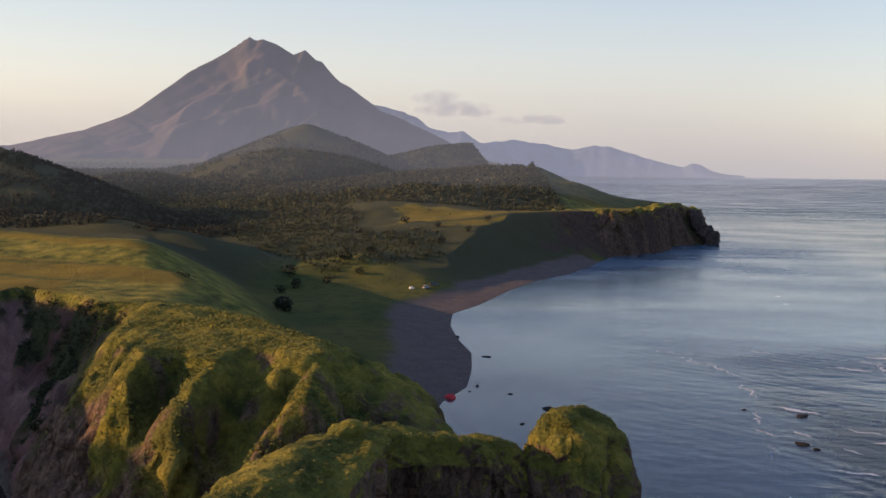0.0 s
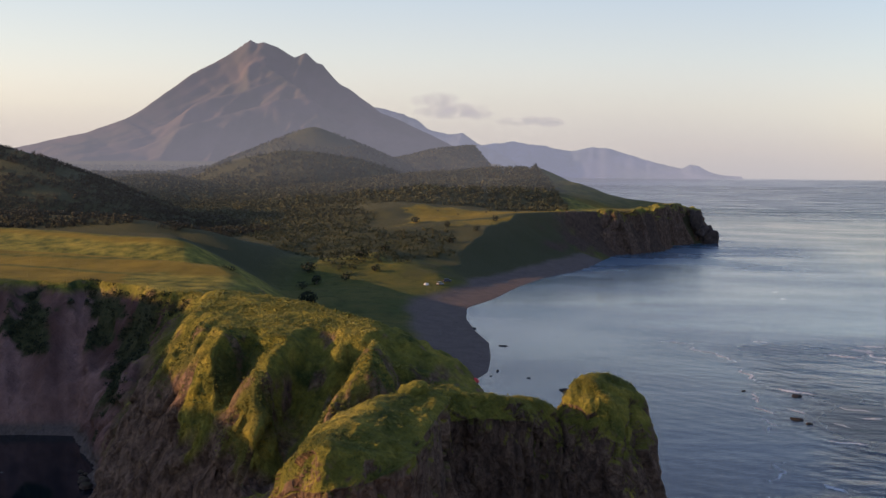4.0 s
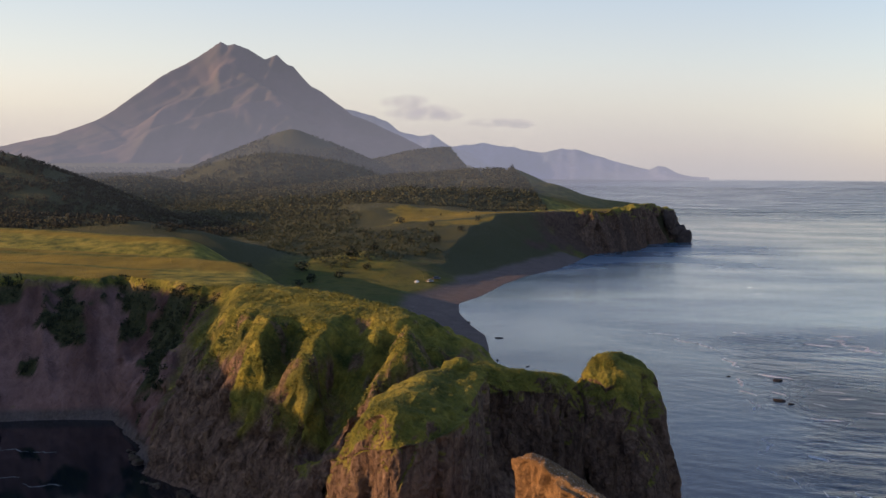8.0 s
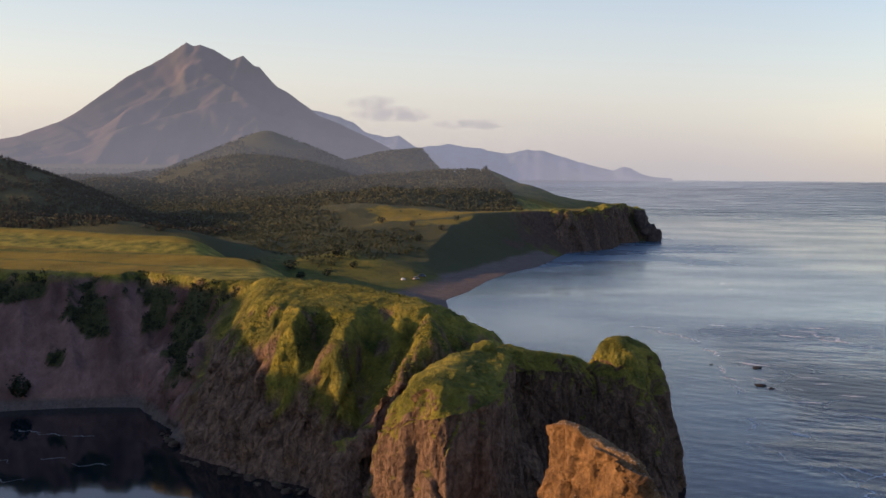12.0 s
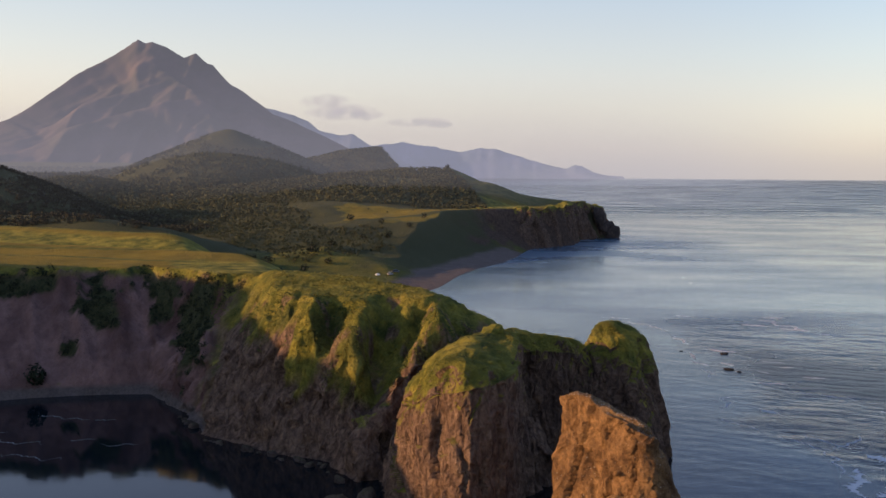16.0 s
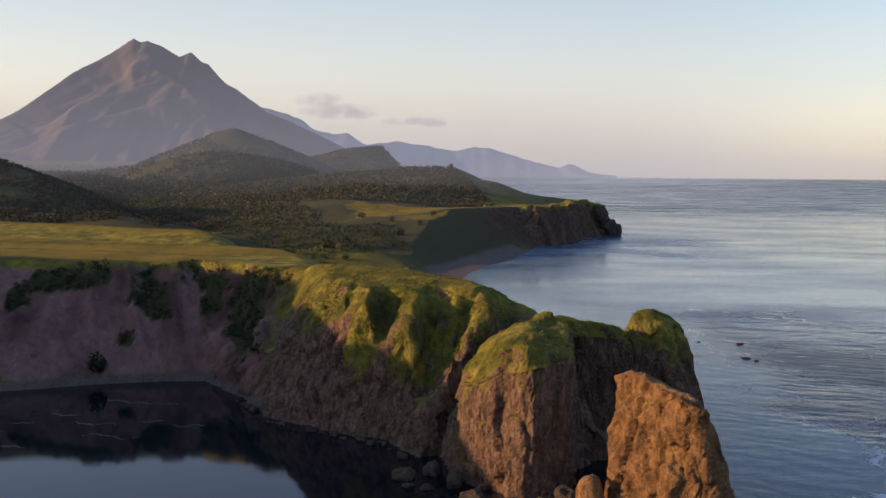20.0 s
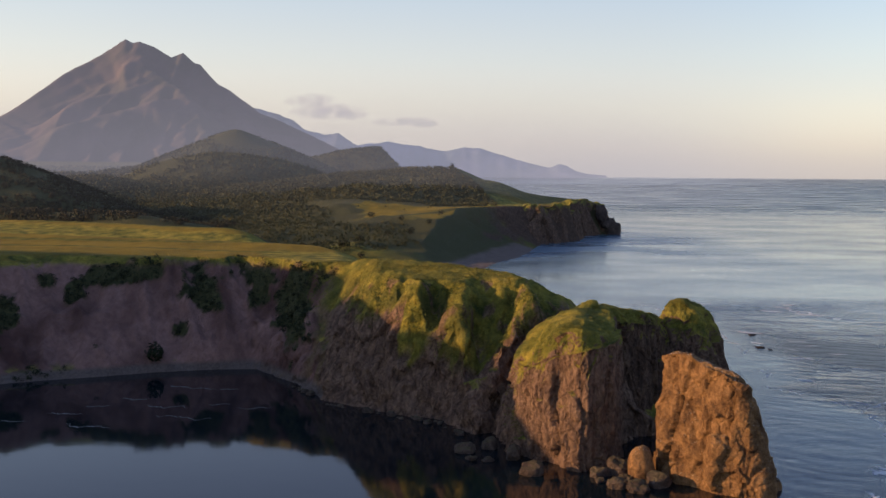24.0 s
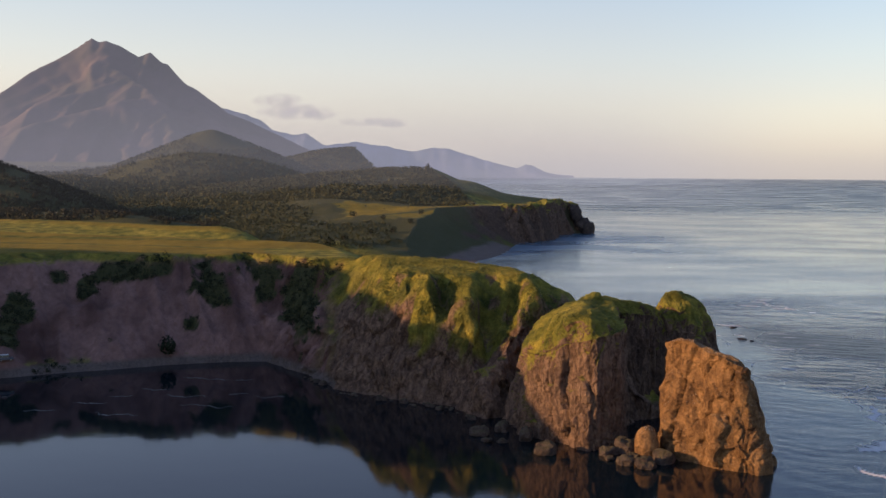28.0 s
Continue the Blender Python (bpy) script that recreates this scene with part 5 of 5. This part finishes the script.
b = b[rng.permutation(len(b))[:16000]] + rng.normal(0, 0.1, (min(len(b), 16000), 3))
tall = rng.uniform(0.12, 0.32, len(b))
tone = np.clip(0.28 + fbm(b[:, 0], b[:, 1], 7, 3, 855) * 0.3, 0, 1)
foliage("bluff_grass", "tufted green grass on the tops of the rocks", "grass", GRASS_LEAF, b - np.array([0, 0, 0.12]), tall, tall * 1.5, tone, rng, up=3.0, leaves=7, leaf=0.24, low=0.0)


# ---- single trees and bushes ----
BARK = plain_material("bark", (0.10, 0.085, 0.07), 0.9)


def tree(name, x, y, tall, wide, tone, label, seed, leaves=150, trunk=0.3, group=""):
    """A plant with a tapered stem, a few limbs and a crown of leaf clumps."""
    z = height_at(x, y)
    ob = thing(name, (x, y, z - 0.1), label, "tree" if name == "tree" else "bush", group)
    gen = np.random.default_rng(seed)
    bm = bmesh.new()
    stems = [((0, 0, 0), (0, 0, tall * 0.75), wide * 0.05)]
    for k in range(5):
        a = k * 2.4 + seed
        stems.append(((0, 0, tall * (trunk + 0.06 * k)), (math.cos(a) * wide * 0.32, math.sin(a) * wide * 0.32, tall * (0.6 + 0.06 * k)), wide * 0.022))
    for foot, tip, radius in stems:
        foot, tip = Vector(foot), Vector(tip)
        ring = bmesh.ops.create_cone(bm, cap_ends=True, segments=7, radius1=radius, radius2=radius * 0.3, depth=(tip - foot).length)["verts"]
        turn = (tip - foot).to_track_quat("Z", "Y").to_matrix().to_4x4()
        bmesh.ops.transform(bm, matrix=Matrix.Translation((foot + tip) / 2) @ turn, verts=ring)
    part("trunk", bm, BARK, ob)
    one = np.ones(1)
    verts, faces, shade = leaf_cloud(np.zeros((1, 3)), one * tall, one * wide, one * tone, gen, leaves=leaves, leaf=0.085, low=trunk * 0.6)
    me = mesh_from("crown", verts, faces)
    attribute(me, "tone", shade)
    me.materials.append(SCRUB_LEAF if tone < 0.5 else WOOD_LEAF)
    crown = new("crown", me)
    crown.parent = ob
    return ob


tree("bush", -117.5, 909.5, 6.0, 6.4, 0.2, "dark green bush alone at the foot of the clay cliff", 1, 260, 0.1)
tree("bush", -90, 1122, 6.5, 7.5, 0.1, "round dark bush alone in the valley meadow", 2, 260, 0.08)
tree("tree", -36, 1779, 6, 4.5, 0.1, "lone small tree on the bare hilltop", 3, 160)
for n, (x, y, h) in enumerate(((-108, 1198, 5), (-96, 1212, 4), (-120, 1225, 6), (-86, 1238, 4), (-100, 1262, 6), (-92, 1290, 5), (-110, 1180, 4), (-76, 1330, 4), (-60, 1345, 5), (-48, 1380, 4), (-70, 1392, 4), (-95, 1405, 5), (-40, 1425, 4))):
    tree("bush", x, y, h, h * 1.3, 0.25, "low dark green bush on the valley's grassy edge", 20 + n, 130, 0.08, "bushes along the valley")
for n, (x, y) in enumerate(((-88, 1462), (-72, 1458), (-52, 1470), (-110, 1452), (-30, 1477))):
    tree("bush", x, y, 1.5, 1.9, 0.2, "small dark bush in the golden field", 50 + n, 70, 0.08, "bushes in the far field")


# ---- cars, tents and driftwood on the beaches ----
GLASS_DARK = plain_material("tinted_glass", (0.02, 0.022, 0.025), 0.12)
TYRE = plain_material("tyre_rubber", (0.02, 0.02, 0.02), 0.85)
RIM = plain_material("rim_metal", (0.45, 0.45, 0.46), 0.35, 0.8)
LAMP = plain_material("lamp_glass", (0.7, 0.7, 0.68), 0.2)
RED_LAMP = plain_material("tail_lamp", (0.4, 0.02, 0.02), 0.3)


def car(x, y, turn, paint, roof_paint, label, high=1.75):
    ob = thing("car", (x, y, height_at(x, y) - 0.02), label, "car")
    ob.rotation_euler = (0, 0, radians(turn))
    part("body", block((4.4, 1.75, 0.72), (0, 0, 0.38), 0.12, 0.96), paint, ob)
    cabin = part("cabin", block((2.9, 1.62, high - 1.05), (-0.35, 0, 1.06), 0.1, 0.84), GLASS_DARK, ob, "dark tinted windows")
    part("roof", block((2.35, 1.34, 0.09), (-0.35, 0, high - 0.02), 0.04), roof_paint, cabin)
    for sx in (-1, 1):
        for sy in (-1, 1):
            wheel = part("wheel", disc(0.36, 0.24, (sx * 1.36, sy * 0.78, 0.36)), TYRE, ob)
            part("rim", disc(0.2, 0.26, (sx * 1.36, sy * 0.785, 0.36)), RIM, wheel)
    for sy in (-1, 1):
        part("headlight", block((0.06, 0.32, 0.16), (2.2, sy * 0.62, 0.72), 0.02), LAMP, ob)
        part("tail_light", block((0.06, 0.2, 0.26), (-2.2, sy * 0.7, 0.76), 0.02), RED_LAMP, ob)
    part("bumper", block((0.14, 1.7, 0.2), (2.24, 0, 0.42), 0.05), TYRE, ob)
    part("bumper", block((0.14, 1.7, 0.2), (-2.24, 0, 0.42), 0.05), TYRE, ob)
    return ob


BLUE_PAINT = plain_material("dark_blue_paint", (0.035, 0.05, 0.09), 0.35)
WHITE_PAINT = plain_material("white_paint", (0.72, 0.73, 0.74), 0.4)
GREY_PAINT = plain_material("grey_paint", (0.22, 0.24, 0.27), 0.4)
car(-161.6, 888.2, 28, BLUE_PAINT, WHITE_PAINT, "dark blue off-road car with a white roof on the shingle", 1.9)
car(-47, 1219, 60, GREY_PAINT, GREY_PAINT, "grey car parked on the edge of the beach")
car(-44.5, 1228, 20, BLUE_PAINT, BLUE_PAINT, "dark blue car parked beside the beach camp")


def tent(x, y, turn, size, cloth, label):
    """A dome tent: a cloth shell, crossed poles and a door flap."""
    ob = thing("tent", (x, y, height_at(x, y) - 0.03), label, "tent")
    ob.rotation_euler = (0, 0, radians(turn))
    bm = bmesh.new()
    bmesh.ops.create_uvsphere(bm, u_segments=24, v_segments=12, radius=1)
    bmesh.ops.delete(bm, geom=[v for v in bm.verts if v.co.z < -0.01], context="VERTS")
    for v in bm.verts:
        k = 1 + 0.06 * math.cos(4 * math.atan2(v.co.y, v.co.x))
        v.co = Vector((v.co.x * size * 0.62 * k, v.co.y * size * 0.5 * k, v.co.z * size * 0.52))
    bmesh.ops.solidify(bm, geom=bm.faces[:], thickness=0.01)
    part("canopy", bm, cloth, ob)
    for a in (45, 135):
        bm = bmesh.new()
        last = None
        for k in range(13):
            t = math.pi * k / 12
            r = math.cos(t) * size * 0.57
            place = Vector((r * math.cos(radians(a)), r * math.sin(radians(a)), math.sin(t) * size * 0.54))
            if last is not None:
                tube = bmesh.ops.create_cone(bm, cap_ends=True, segments=6, radius1=0.02, radius2=0.02, depth=(place - last).length)["verts"]
                bmesh.ops.transform(bm, matrix=Matrix.Translation((place + last) / 2) @ (place - last).to_track_quat("Z", "Y").to_matrix().to_4x4(), verts=tube)
            last = place
        part("pole", bm, TYRE, ob)
    part("door_flap", block((0.03, size * 0.42, size * 0.34), (size * 0.575, 0, 0), 0.01, 0.6), cloth, ob)
    return ob


tent(-0.8, 996.5, 200, 2.6, plain_material("red_cloth", (0.62, 0.03, 0.035), 0.7), "small red dome tent on the shingle beach")
tent(-54, 1217, 30, 2.2, plain_material("white_cloth", (0.75, 0.74, 0.70), 0.7), "white tent at the meadow's edge by the beach")

DRIFT = plain_material("driftwood", (0.16, 0.14, 0.125), 0.9)
for n in range(16):
    y = random.uniform(1000, 1330)
    x = float(np.interp(y, [991, 1012, 1068, 1131, 1164, 1257, 1308, 1356], [-2, 2, -4, -21, -25, -9, 2, 20])) - random.uniform(7, 24)
    bm = bmesh.new()
    long = random.uniform(2.0, 5.0)
    bmesh.ops.create_cone(bm, cap_ends=True, segments=8, radius1=random.uniform(0.16, 0.3), radius2=0.1, depth=long)
    bmesh.ops.rotate(bm, verts=bm.verts, matrix=Matrix.Rotation(math.pi / 2, 3, "Y"))
    for v in bm.verts:
        v.co.z += 0.06 * math.sin(v.co.x * 2 + n)
    me = bpy.data.meshes.new("driftwood_log")
    bm.to_mesh(me)
    bm.free()
    me.materials.append(DRIFT)
    ob = tagged(new("driftwood_log", me), "bleached driftwood log lying on the shingle beach", "log", "driftwood on the beach")
    ob.matrix_world = pose(x, y, height_at(x, y) + 0.12, 0, 0, random.uniform(0, 180))
